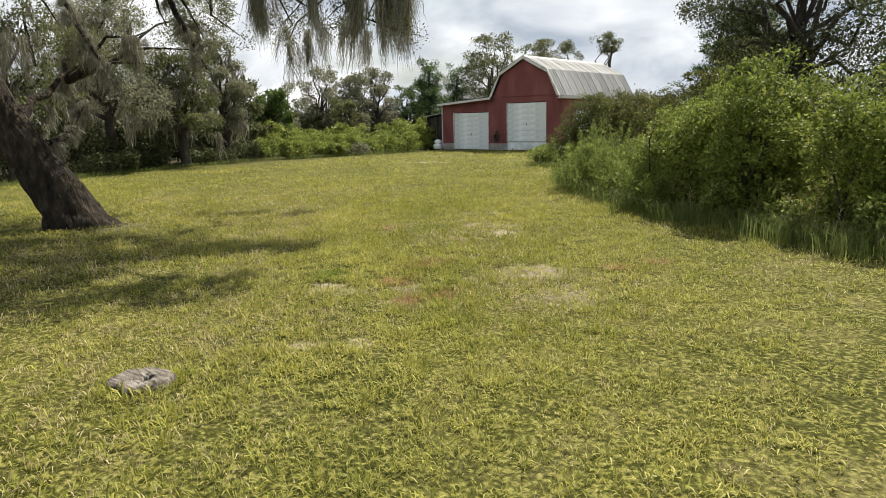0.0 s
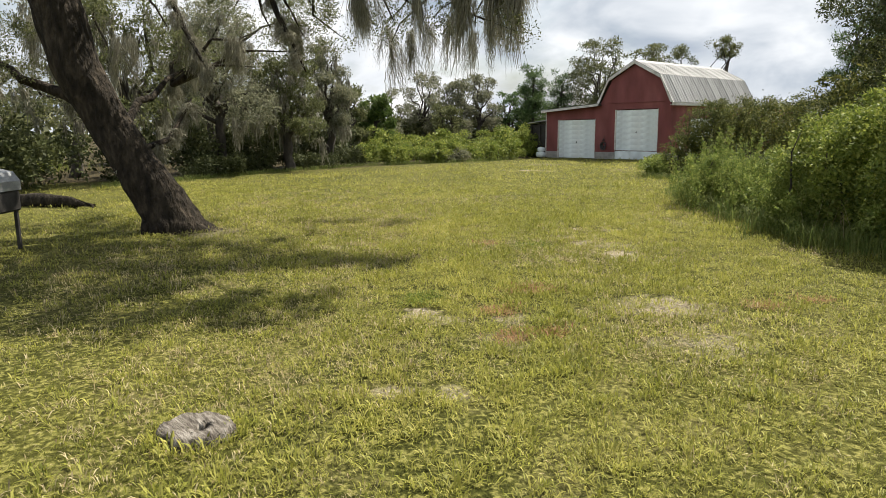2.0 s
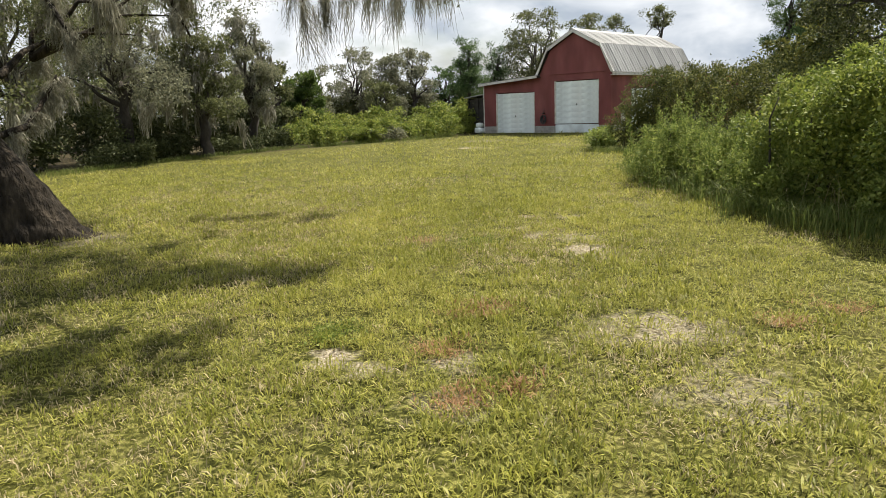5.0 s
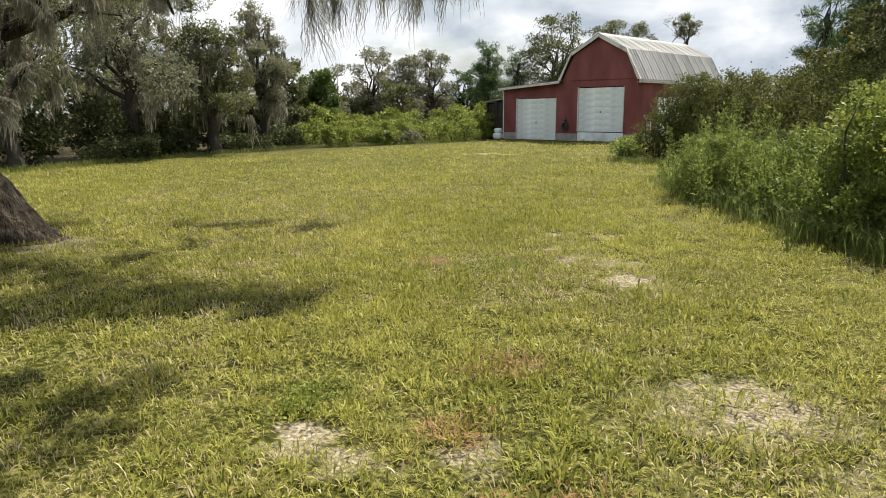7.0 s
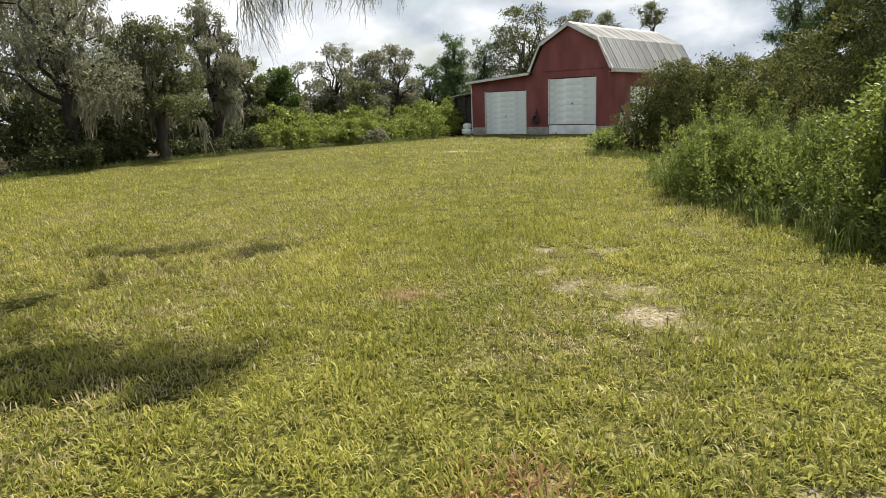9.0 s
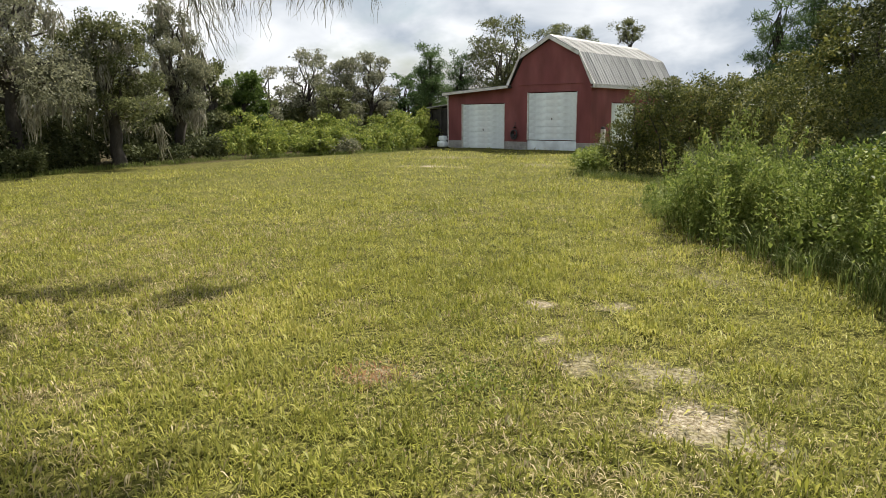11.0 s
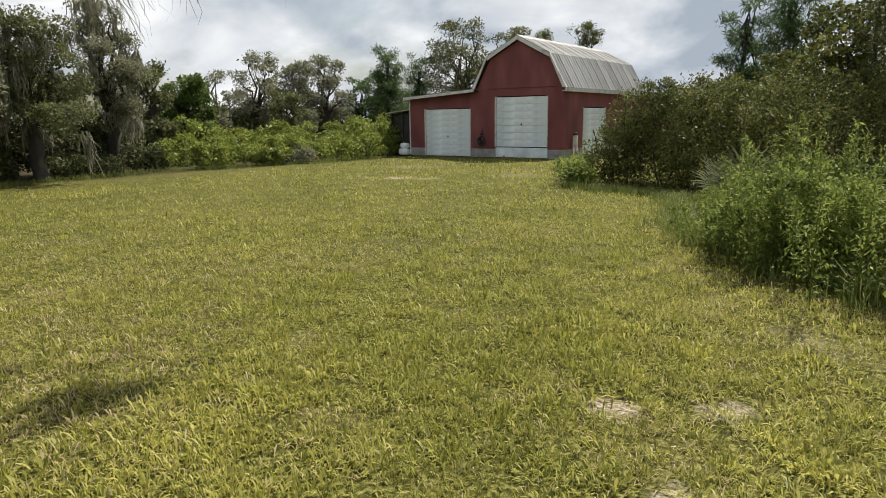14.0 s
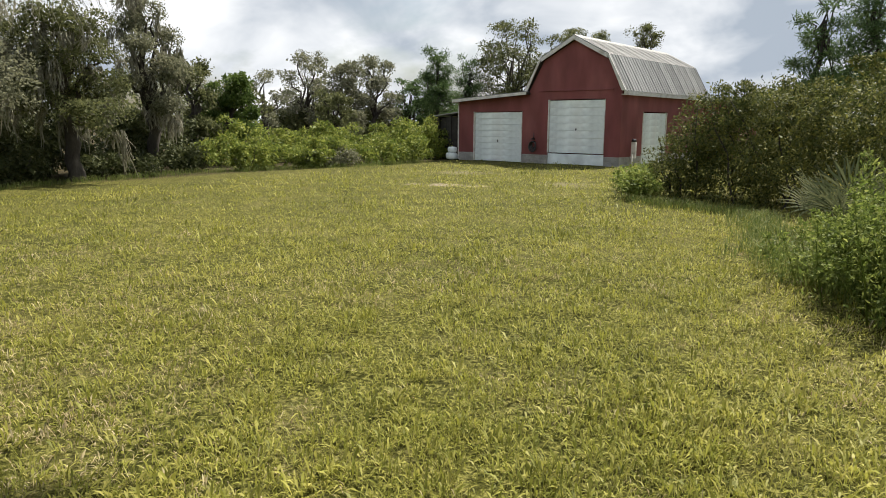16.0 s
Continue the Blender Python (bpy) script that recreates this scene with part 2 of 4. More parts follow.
def bark_trunk(points, radii, rings=70, sides=64):
    """A thick trunk with furrowed bark, smooth along its line."""
    pts, n = [Vector(p) for p in points], len(points)
    bm = bmesh.new()
    loops = []
    for i in range(rings + 1):
        u = i / rings * (n - 1)
        k = min(int(u), n - 2)
        f = u - k
        f2 = f * f * (3 - 2 * f)
        p, r = pts[k].lerp(pts[k + 1], f), radii[k] + (radii[k + 1] - radii[k]) * f2
        d = (pts[min(k + 1, n - 1)] - pts[k]).normalized()
        x = d.cross(Vector((0.65, -0.76, 0))).normalized()
        y = d.cross(x)
        loop = []
        for j in range(sides):
            t = 2 * math.pi * j / sides
            ridge = noise.noise(Vector((math.cos(t) * 7, math.sin(t) * 7, u * 2.2))) * 0.085 + noise.noise(Vector((math.cos(t) * 1.3, math.sin(t) * 1.3, u * 0.8 + 5))) * 0.1
            loop.append(bm.verts.new(p + (x * math.cos(t) + y * math.sin(t)) * r * (1 + ridge)))
        loops.append(loop)
    for u, v in zip(loops, loops[1:]):
        for j in range(sides):
            bm.faces.new((u[j], u[(j + 1) % sides], v[(j + 1) % sides], v[j])).smooth = True
    bm.faces.new(loops[-1])
    bmesh.ops.recalc_face_normals(bm, faces=bm.faces)
    return bm


def bend(a, b, n=6, sag=0.15, wobble=0.1):
    a, b = Vector(a), Vector(b)
    size = (b - a).length
    out = []
    for i in range(n + 1):
        t = i / n
        p = a.lerp(b, t)
        p += Vector(rng.normal(size=3) * wobble * size * 0.3 * math.sin(math.pi * t))
        p.z += sag * size * math.sin(math.pi * t)
        out.append(p)
    return out


def moss_strands(bundles, thin=1.0, steps=5, curl=0.0):
    """Hanging moss: bundles of (x, y, z, radius, length, count): ragged locks of wavering, curling ribbons."""
    out = []
    for x, y, z, r, length, n in bundles:
        locks = max(3, n // 45)
        centre = rng.normal(size=(locks, 2)) * r * 0.55
        reach = rng.uniform(0.5, 0.95, locks) * (1.1 - 0.45 * np.minimum(np.hypot(*centre.T) / r, 1))
        pick = rng.integers(locks, size=n)
        d = centre[pick] + rng.normal(size=(n, 2)) * (0.22 * r + 0.008)
        ln = length * reach[pick] * (1 - 0.55 * rng.random(n) ** 1.5)
        top = np.stack([x + d[:, 0], y + d[:, 1], z - rng.uniform(0, 0.25, n) * length * rng.random(n)], 1)
        turn = rng.uniform(0, math.pi, n)
        side = np.stack([np.cos(turn), np.sin(turn), 0 * turn], 1)
        w = thin * rng.uniform(0.0015, 0.0045, n)[:, None]
        prev = top
        width = w
        sway = np.zeros((n, 2))
        drift_by = (rng.normal(size=(locks, 2)) * 0.02)[pick]
        for k in range(1, steps + 1):
            u = 5 * k / steps
            here = top - np.array([0, 0, 1.0]) * (ln * k / steps)[:, None]
            sway = sway + (rng.normal(size=(n, 2)) * 0.024 + drift_by) * (5 / steps) ** 0.5 - (d - centre[pick]) * 0.4 / steps
            here[:, :2] += sway + rng.normal(size=(n, 2)) * curl
            nxt = w * float(np.interp(u, range(6), (1.0, 1.3, 1.4, 1.2, 0.9, 0.35)))
            out.append(np.stack([prev - side * width, prev + side * width, here + side * nxt, here - side * nxt], 1))
            prev, width = here, nxt
    return np.concatenate(out)


# ---- ground ----
# worn spots in the lawn: x, y, radius, bareness
SPOTS = [(22.1, -25.75, 0.55, 0.8), (21.85, -26.05, 0.4, 0.5), (22.9, -26.6, 0.5, 0.5), (20.2, -23.82, 0.33, 0.9), (20.5, -23.9, 0.25, 0.7), (19.75, -23.3, 0.35, 0.5), (18.28, -22.34, 0.2, 1.0),
         (18.89, -23.09, 0.15, 0.95), (19.29, -23.38, 0.28, 0.55), (19.86, -23.26, 0.3, 0.55), (7.0, -10.5, 0.55, 1.0), (7.9, -10.2, 0.4, 0.8), (6.2, -10.9, 0.35, 0.7), (20.6, -27.62, 0.26, 0.95),
         (20.95, -27.6, 0.2, 0.8), (21.3, -27.2, 0.22, 0.6), (20.85, -26.15, 0.2, 0.6), (21.75, -27.65, 0.3, 0.5), (18.35, -24.4, 0.25, 0.6), (22.0, -29.0, 0.16, 0.7), (22.3, -28.73, 0.16, 0.65),
         (18.86, -22.0, 0.2, 0.7), (19.2, -20.4, 0.5, 0.3), (16.6, -14.0, 0.9, 0.3), (14.2, -26.9, 0.7, 0.5), (9.5, -8.0, 1.0, 0.35), (4.5, -6.5, 1.2, 0.35)]


def ground_material():
    m = bpy.data.materials.new("lawn_ground")
    m.use_nodes = True
    nt = m.node_tree
    N, L = nt.nodes.new, nt.links.new
    b = nt.nodes["Principled BSDF"]
    b.inputs["Roughness"].default_value, b.inputs["Specular IOR Level"].default_value = 0.95, 0.1
    co = N("ShaderNodeNewGeometry").outputs["Position"]

    def tex(scale, detail=5.0):
        n = N("ShaderNodeTexNoise")
        n.inputs["Scale"].default_value, n.inputs["Detail"].default_value = scale, detail
        L(co, n.inputs["Vector"])
        return n.outputs["Fac"]

    def ramp(fac, cols, lo=0.35, hi=0.65):
        r = N("ShaderNodeValToRGB")
        els = r.color_ramp.elements
        while len(els) < len(cols):
            els.new(0.5)
        for i, c in enumerate(cols):
            els[i].position, els[i].color = lo + (hi - lo) * i / (len(cols) - 1), (*c, 1)
        L(fac, r.inputs[0])
        return r.outputs[0]

    def mixed(f, a, c):
        x = N("ShaderNodeMix")
        x.data_type = "RGBA"
        L(f, x.inputs["Factor"]), L(a, x.inputs["A"]), L(c, x.inputs["B"])
        return x.outputs["Result"]

    turf = ramp(tex(0.35), [(0.095, 0.105, 0.014), (0.145, 0.15, 0.022), (0.19, 0.185, 0.034)])
    # noise of blade tones; its near-black end paints the shade between blades
    blade_gaps = ramp(tex(26.0, 8.0), [(0.008, 0.008, 0.003), (0.05, 0.05, 0.013), (0.20, 0.185, 0.06)], 0.42, 0.62)
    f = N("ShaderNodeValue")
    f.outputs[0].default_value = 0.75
    grass = mixed(f.outputs[0], turf, blade_gaps)
    thatch = ramp(tex(1.3), [(0, 0, 0), (0.4, 0.4, 0.4)], 0.5, 0.72)
    grass = mixed(thatch, grass, ramp(tex(30.0, 6.0), [(0.05, 0.04, 0.016), (0.16, 0.14, 0.055), (0.30, 0.265, 0.12)]))
    warp = N("ShaderNodeTexNoise")
    warp.inputs["Scale"].default_value, warp.inputs["Detail"].default_value = 5.5, 10.0
    L(co, warp.inputs["Vector"])
    mask = None
    for x, y, r, bare in SPOTS:
        d = N("ShaderNodeVectorMath")
        d.operation = "DISTANCE"
        d.inputs[1].default_value = (x, y, 0)
        L(co, d.inputs[0])
        wob = N("ShaderNodeMath")
        wob.operation, wob.inputs[1].default_value = "MULTIPLY_ADD", 2.4 * r
        L(warp.outputs["Fac"], wob.inputs[0]), L(d.outputs["Value"], wob.inputs[2])
        mr = N("ShaderNodeMapRange")
        mr.inputs["From Min"].default_value, mr.inputs["From Max"].default_value = 1.55 * r, 2.15 * r
        mr.inputs["To Min"].default_value, mr.inputs["To Max"].default_value = bare, 0.0
        L(wob.outputs[0], mr.inputs["Value"])
        if mask is None:
            mask = mr.outputs[0]
        else:
            mx = N("ShaderNodeMath")
            mx.operation = "MAXIMUM"
            L(mask, mx.inputs[0]), L(mr.outputs[0], mx.inputs[1])
            mask = mx.outputs[0]
    # dark brown mottled ground under the trees
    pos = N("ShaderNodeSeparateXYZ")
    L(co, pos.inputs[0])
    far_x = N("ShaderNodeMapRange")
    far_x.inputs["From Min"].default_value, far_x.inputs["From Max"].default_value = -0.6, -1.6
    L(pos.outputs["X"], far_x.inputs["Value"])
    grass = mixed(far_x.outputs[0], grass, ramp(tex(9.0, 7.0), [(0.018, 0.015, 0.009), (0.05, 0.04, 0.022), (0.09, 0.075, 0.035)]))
    sand = ramp(tex(40.0, 7.0), [(0.13, 0.10, 0.065), (0.27, 0.23, 0.165), (0.42, 0.37, 0.28)])
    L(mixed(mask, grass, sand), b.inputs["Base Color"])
    bump = N("ShaderNodeBump")
    bump.inputs["Strength"].default_value, bump.inputs["Distance"].default_value = 0.9, 0.05
    L(tex(22.0, 8.0), bump.inputs["Height"])
    L(bump.outputs[0], b.inputs["Normal"])
    return m


def ground_height(x, y):
    return 0.03 * noise.noise(Vector((x * 0.35, y * 0.35, 0.3))) + 0.012 * noise.noise(Vector((x * 1.6, y * 1.6, 2.0)))


def build_ground():
    bm = bmesh.new()
    xs = [-1500, -400, -120, -60] + [-40 + i * 0.8 for i in range(97)] + [60, 120, 400, 1500]
    ys = [-1500, -400, -120, -75] + [-45 + i * 0.8 for i in range(82)] + [45, 90, 300, 1500]
    grid = [[bm.verts.new((x, y, ground_height(x, y) - 0.02 if abs(x) < 50 and abs(y) < 50 else -0.02)) for x in xs] for y in ys]
    for a, b in zip(grid, grid[1:]):
        for i in range(len(xs) - 1):
            bm.faces.new((a[i], a[i + 1], b[i + 1], b[i])).smooth = True
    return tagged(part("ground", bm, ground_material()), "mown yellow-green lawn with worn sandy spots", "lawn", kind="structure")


build_ground()

# ---- red barn ----
APEX, KINK_L, KINK_R, EAVE_L, EAVE_R = (5.02, 5.06), (3.54, 4.28), (6.50, 4.28), (2.74, 2.90), (7.26, 2.90)
ROOF_Y0, ROOF_Y1 = -0.13, 9.1
WALL_L, WALL_R = 3.02, 7.12
LEAN_X = -0.907
barn = thing("barn", (0, 0, 0), "red gambrel-roofed barn with white garage doors and grey metal roof", "barn")


def wall_piece(x0, x1, z0, z1, y0=0.0, y1=0.18):
    return part("wall", boxed(x0, y0, z0, x1, y1, z1), M["red"], barn)


BASE = 0.36
# front wall, left of, between, above the doors
part("wall", prism([(LEAN_X, BASE), (-0.03, BASE), (-0.03, 2.16), (2.585, 2.16), (2.585, BASE), (WALL_L, BASE), (WALL_L, 2.86), (LEAN_X, 2.60)], 0, 0.18), M["red"], barn, "red painted lean-to front wall")
gable = [(WALL_L, BASE), (3.85, BASE), (3.85, 2.62), (6.445, 2.62), (6.445, BASE), (WALL_R, BASE), (WALL_R, 3.0), (6.44, 4.18), (5.02, 4.92), (3.60, 4.18), (2.9, 2.95), (WALL_L, 2.86)]
part("wall", prism(gable, -0.006, 0.18), M["red"], barn, "red painted gable wall")
part("ledge", boxed(3.45, -0.04, 2.95, 6.75, -0.006, 3.0, 0.006), M["red"], barn)
# side wall towards the thicket, with an opening for its door
for y0, y1, z0, z1 in ((0.18, 1.98, BASE, 2.9), (1.98, 4.5, 2.14, 2.9), (4.5, 9.0, BASE, 2.9)):
    part("wall", boxed(WALL_R - 0.18, y0, z0, WALL_R, y1, z1), M["red"], barn, "red painted side wall")
part("wall", boxed(WALL_L, 0.18, 0.0, WALL_L + 0.15, 9.0, 3.0), M["red"], barn)
part("wall", prism([(LEAN_X, 0), (WALL_R, 0), (WALL_R, 2.9), (6.42, 4.18), (5.02, 4.92), (3.62, 4.18), (WALL_L, 2.95), (LEAN_X, 2.6)], 8.85, 9.0), M["red"], barn)
part("wall", boxed(LEAN_X, 0.18, 0.0, LEAN_X + 0.15, 8.85, 2.58), M["red"], barn)
part("corner_board", boxed(LEAN_X - 0.025, -0.03, 0.02, LEAN_X + 0.035, 0.06, 2.6, 0.006), M["white_trim"], barn)


def block_course(x0, x1, axis="x", at=0.0):
    for row in range(2):
        n = max(1, round((x1 - x0) / 0.4))
        step = (x1 - x0) / n
        cuts = [x0 + i * step for i in range(n + 1)] if row == 0 else [x0] + [x0 + (i + 0.5) * step for i in range(n)] + [x1]
        for a, b in zip(cuts, cuts[1:]):
            dim = (a + 0.005, at - 0.012, row * 0.18 - 0.02, b - 0.005, at + 0.16, row * 0.18 + 0.15)
            if axis == "y":
                dim = (at - 0.16, a + 0.005, dim[2], at + 0.012, b - 0.005, dim[5])
            part("block", boxed(*dim, 0.008), M["block"], barn)
    dim = (x0, at, -0.02, x1, at + 0.15, BASE) if axis == "x" else (at - 0.15, x0, -0.02, at, x1, BASE)
    part("mortar_bed", boxed(*dim), M["block"], barn)


block_course(LEAN_X + 0.04, -0.03)
block_course(2.585, 3.85)
block_course(6.445, WALL_R)
block_course(0.2, 1.98, "y", WALL_R)
block_course(4.5, 9.0, "y", WALL_R)


def garage_door(x0, x1, z0, z1, slats, parent, face="x", at=0.0, handle=0.42):
    """Sectional door: slats with recessed joints in a trimmed frame, a lock handle in the middle."""
    door = part("garage_door", boxed(0, 0.075, 0, x1 - x0, 0.12, z1 - z0), M["white_door"], parent, "white sectional garage door, closed")
    h = (z1 - z0) / slats
    mesh = bpy.data.meshes.new("slat")
    bm = boxed(0.0, 0.045, 0.004, x1 - x0, 0.075, h - 0.006, 0.006)
    box(bm, 0.0, 0.037, h * 0.44, x1 - x0, 0.045, h * 0.52)
    bm.to_mesh(mesh)
    bm.free()
    for i in range(slats):
        s = mesh_object("slat", mesh, M["white_door"], door)
        s.location = (0, 0, i * h)
    if handle:
        mid, hz = (x1 - x0) / 2, (z1 - z0) * handle
        part("lock_handle", box(boxed(mid - 0.012, 0.012, hz - 0.05, mid + 0.012, 0.045, hz + 0.05, 0.004), mid - 0.035, 0.004, hz - 0.008, mid + 0.035, 0.02, hz + 0.008), M["metal"], door, "dark metal T handle")
    part("jamb", boxed(-0.06, -0.02, 0, -0.002, 0.1, z1 - z0 + 0.03, 0.005), M["white_trim"], door)
    part("jamb", boxed(x1 - x0 + 0.002, -0.012, 0, x1 - x0 + 0.03, 0.1, z1 - z0 + 0.03, 0.005), M["white_trim"], door)
    if face == "x":
        door.location = (x0, 0, z0)
    else:
        door.matrix_basis = pose(at, x0, z0, 0, 0, 90)
    return door


garage_door(0.03, 2.55, 0.0, 2.13, 8, barn)
garage_door(3.91, 6.41, 0.46, 2.585, 7, barn, handle=0.45)
garage_door(2.04, 4.46, 0.0, 2.1, 8, barn, "y", WALL_R, handle=0)
part("threshold_panel", boxed(3.87, 0.02, 0.0, 6.43, 0.13, 0.425, 0.008), M["white_door"], barn, "white board below the raised door")


def roof_sheets(a, b, y0, y1, width=0.79, label=""):
    """Ribbed sheets down one slope from a to b (x, z)."""
    a, b = Vector((a[0], 0, a[1])), Vector((b[0], 0, b[1]))
    run = b - a
    n = Vector((-run.z, 0, run.x)).normalized()
    if n.z < 0:
        n = -n
    count = round((y1 - y0) / width)
    step = (y1 - y0) / count
    ribs = [(0.0, 0.022), (0.04, 0.0), (0.30, 0.0), (0.335, 0.024), (0.37, 0.0), (0.63, 0.0), (0.665, 0.024), (0.70, 0.0), (0.96, 0.0), (1.0, 0.022)]
    bm = bmesh.new()
    rows = []
    for t, lift in ((0, 0), (1, 0)):
        rows.append([bm.verts.new(a + run * t * 1.012 + n * (0.035 + r) + Vector((0, u * step * 1.01, 0))) for u, r in ribs])
    low = [[bm.verts.new(v.co - n * 0.012) for v in row] for row in rows]
    for i in range(len(ribs) - 1):
        bm.faces.new((rows[0][i], rows[0][i + 1], rows[1][i + 1], rows[1][i]))
        bm.faces.new((low[0][i + 1], low[0][i], low[1][i], low[1][i + 1]))
        bm.faces.new((rows[1][i], rows[1][i + 1], low[1][i + 1], low[1][i]))
    bmesh.ops.recalc_face_normals(bm, faces=bm.faces)
    mesh = bpy.data.meshes.new("roof_sheet")
    bm.to_mesh(mesh)
    bm.free()
    for i in range(count):
        s = mesh_object("roof_sheet", mesh, M["roof"], barn, label)
        s.location = (0, y0 + i * step, (i % 2) * 0.003)


def slab(a, b, y0, y1, thick=0.05):
    (ax, az), (bx, bz) = a, b
    return prism([(ax, az), (bx, bz), (bx, bz - thick), (ax, az - thick)], y0, y1)


for a, b in ((APEX, KINK_R), (KINK_R, EAVE_R), (APEX, KINK_L), (KINK_L, EAVE_L)):
    part("roof_deck", slab(a, b, ROOF_Y0 + 0.03, ROOF_Y1, 0.07), M["dark"], barn)
    roof_sheets(a, b, ROOF_Y0 - 0.02, ROOF_Y1)
LEAN_A, LEAN_B = (2.95, 2.93), (-1.02, 2.67)
part("roof_deck", slab(LEAN_A, LEAN_B, -0.3, 9.0, 0.07), M["dark"], barn)
roof_sheets(LEAN_A, LEAN_B, -0.34, 9.0)
part("ridge_cap", prism([(4.78, 4.985), (5.02, 5.13), (5.26, 4.985), (5.26, 4.965), (5.02, 5.105), (4.78, 4.965)], ROOF_Y0 - 0.03, ROOF_Y1 + 0.03), M["roof"], barn, "grey metal ridge cap")


def rake(a, b, y, deep=0.17, thick=0.045):
    (ax, az), (bx, bz) = a, b
    return part("rake_board", prism([(ax, az + 0.03), (bx, bz + 0.03), (bx, bz - deep), (ax, az - deep)], y - thick, y), M["white_trim"], barn, "weathered white rake board")


rake(APEX, KINK_R, ROOF_Y0, 0.13)
rake(KINK_L, APEX, ROOF_Y0 + 0.003, 0.13)
part("rake_board", prism([(6.48, 4.31), (6.56, 4.29), (7.34, 2.90), (7.17, 2.90)][::-1] , ROOF_Y0 - 0.048, ROOF_Y0 - 0.003), M["white_trim"], barn)
part("rake_board", prism([(3.48, 4.29), (3.56, 4.31), (2.86, 2.90), (2.68, 2.84)], ROOF_Y0 - 0.048, ROOF_Y0 - 0.003), M["white_trim"], barn)
rake(LEAN_A, LEAN_B, -0.31, 0.09)
part("fascia", boxed(7.24, ROOF_Y0, 2.74, 7.29, ROOF_Y1, 2.90, 0.006), M["white_trim"], barn, "white eave fascia board")
part("soffit", boxed(WALL_R + 0.002, ROOF_Y0 + 0.03, 2.76, 7.24, ROOF_Y1 - 0.1, 2.78), M["white_trim"], barn)
part("fascia", boxed(-1.04, -0.34, 2.56, -1.0, 9.0, 2.67, 0.006), M["white_trim"], barn)
part("rear_roof", slab((5.2, 2.98), (8.6, 2.80), 9.2, 13.5, 0.1), M["roof"], barn, "low grey shed roof behind the barn")
part("rear_wall", boxed(5.3, 9.3, 0, 8.4, 13.4, 2.76), M["red"], barn)

# open shed against the lean-to
shed = thing("side_shed", (-1.6, 1.5, 0), "open lean-to shed of weathered boards, its shaded inside closed with dark boards", "shed")
for i in range(9):
    part("board", boxed(-0.72, -1.2 + i * 0.42, 0, -0.69, -0.79 + i * 0.42, 1.95 + 0.01 * (i % 3), 0.004), M["dark"], shed)
# recessed front boards added; their dark colour stands in for the shaded inside
for i in range(4):
    part("board", boxed(-0.64 + i * 0.32, -1.17, 0.02, -0.33 + i * 0.32, -1.14, 1.9 + 0.03 * i, 0.004), M["dark"], shed)
part("back_wall", boxed(-0.7, 2.5, 0, 0.66, 2.56, 2.0), M["dark"], shed)
part("roof", prism([(-0.86, 1.97), (0.655, 2.13), (0.655, 2.18), (-0.86, 2.02)], -1.45, 2.6), M["roof"], shed, "grey metal shed roof")
part("post", boxed(-0.74, -1.28, 0, -0.65, -1.2, 1.96, 0.006), M["dark"], shed)
part("post", boxed(-0.05, -1.25, 0, 0.03, -1.18, 2.04, 0.006), M["dark"], shed)


def sack(at, size, label):
    bm = bmesh.new()
    bmesh.ops.create_icosphere(bm, subdivisions=3, radius=1.0)
    for v in bm.verts:
        p = v.co.copy()
        for k in range(3):
            p[k] = math.copysign(abs(p[k]) ** 0.55, p[k])
        v.co = Vector((p.x * size[0], p.y * size[1], p.z * size[2])) * (1 + 0.08 * noise.noise(p * 2 + Vector(at)))
    for f in bm.faces:
        f.smooth = True
    ob = part("sack", bm, M["white_door"])
    ob.location = at
    return tagged(ob, label, "sack", "white sacks beside the barn")


sack((-1.12, -0.22, 0.16), (0.26, 0.2, 0.165), "full white sack lying on the ground by the barn")
sack((-1.10, -0.2, 0.455), (0.2, 0.17, 0.13), "smaller crumpled white sack on top of another")

# hose wound on a hook between the doors
reel = thing("hose_reel", (3.22, -0.02, 0.78), "dark garden hose hung on a wall hook between two doors", "hose")
for i in range(4):
    pts = []
    for k in range(25):
        a = 2 * math.pi * k / 24
        pts.append((math.sin(a) * (0.1 + 0.025 * i), -0.05 - 0.03 * i + 0.01 * math.sin(3 * a), math.cos(a) * (0.13 + 0.025 * i) - 0.03 * i))
    part("hose_coil", tube(pts, [0.028] * 25, 6), M["metal"], reel)
part("hook", boxed(-0.03, -0.2, 0.2, 0.03, 0.016, 0.26, 0.006), M["metal"], reel)
part("nozzle", tube([(0.02, -0.1, 0.25), (0.05, -0.11, 0.4), (0.04, -0.1, 0.5)], [0.02, 0.015, 0.01], 6), M["metal"], reel)

meter = thing("meter_box", (7.32, 0.85, 0), "pale electric meter box with a dark glass on a post", "meter box")
part("post", tube([(0, 0, 0), (0, 0, 0.6)], [0.035, 0.035], 8), M["grey_metal"], meter)
part("box", boxed(-0.095, -0.08, 0.3, 0.095, 0.06, 0.95, 0.02), M["white_trim"], meter, "pale grey box")
part("dial_glass", tube([(0, -0.02, 0.952), (0, -0.02, 1.06)], [0.1, 0.085], 12), M["metal"], meter, "dark round meter glass")
stake = tagged(part("marker_stake", tube([(0, 0, 0), (0.01, 0, 0.28), (0.0, 0.01, 0.55)], [0.025, 0.025, 0.02], 6), M["white_trim"]), "short white marker stake in the grass", "stake")
stake.location = (8.1, -1.0, 0)

# ---- trees ----


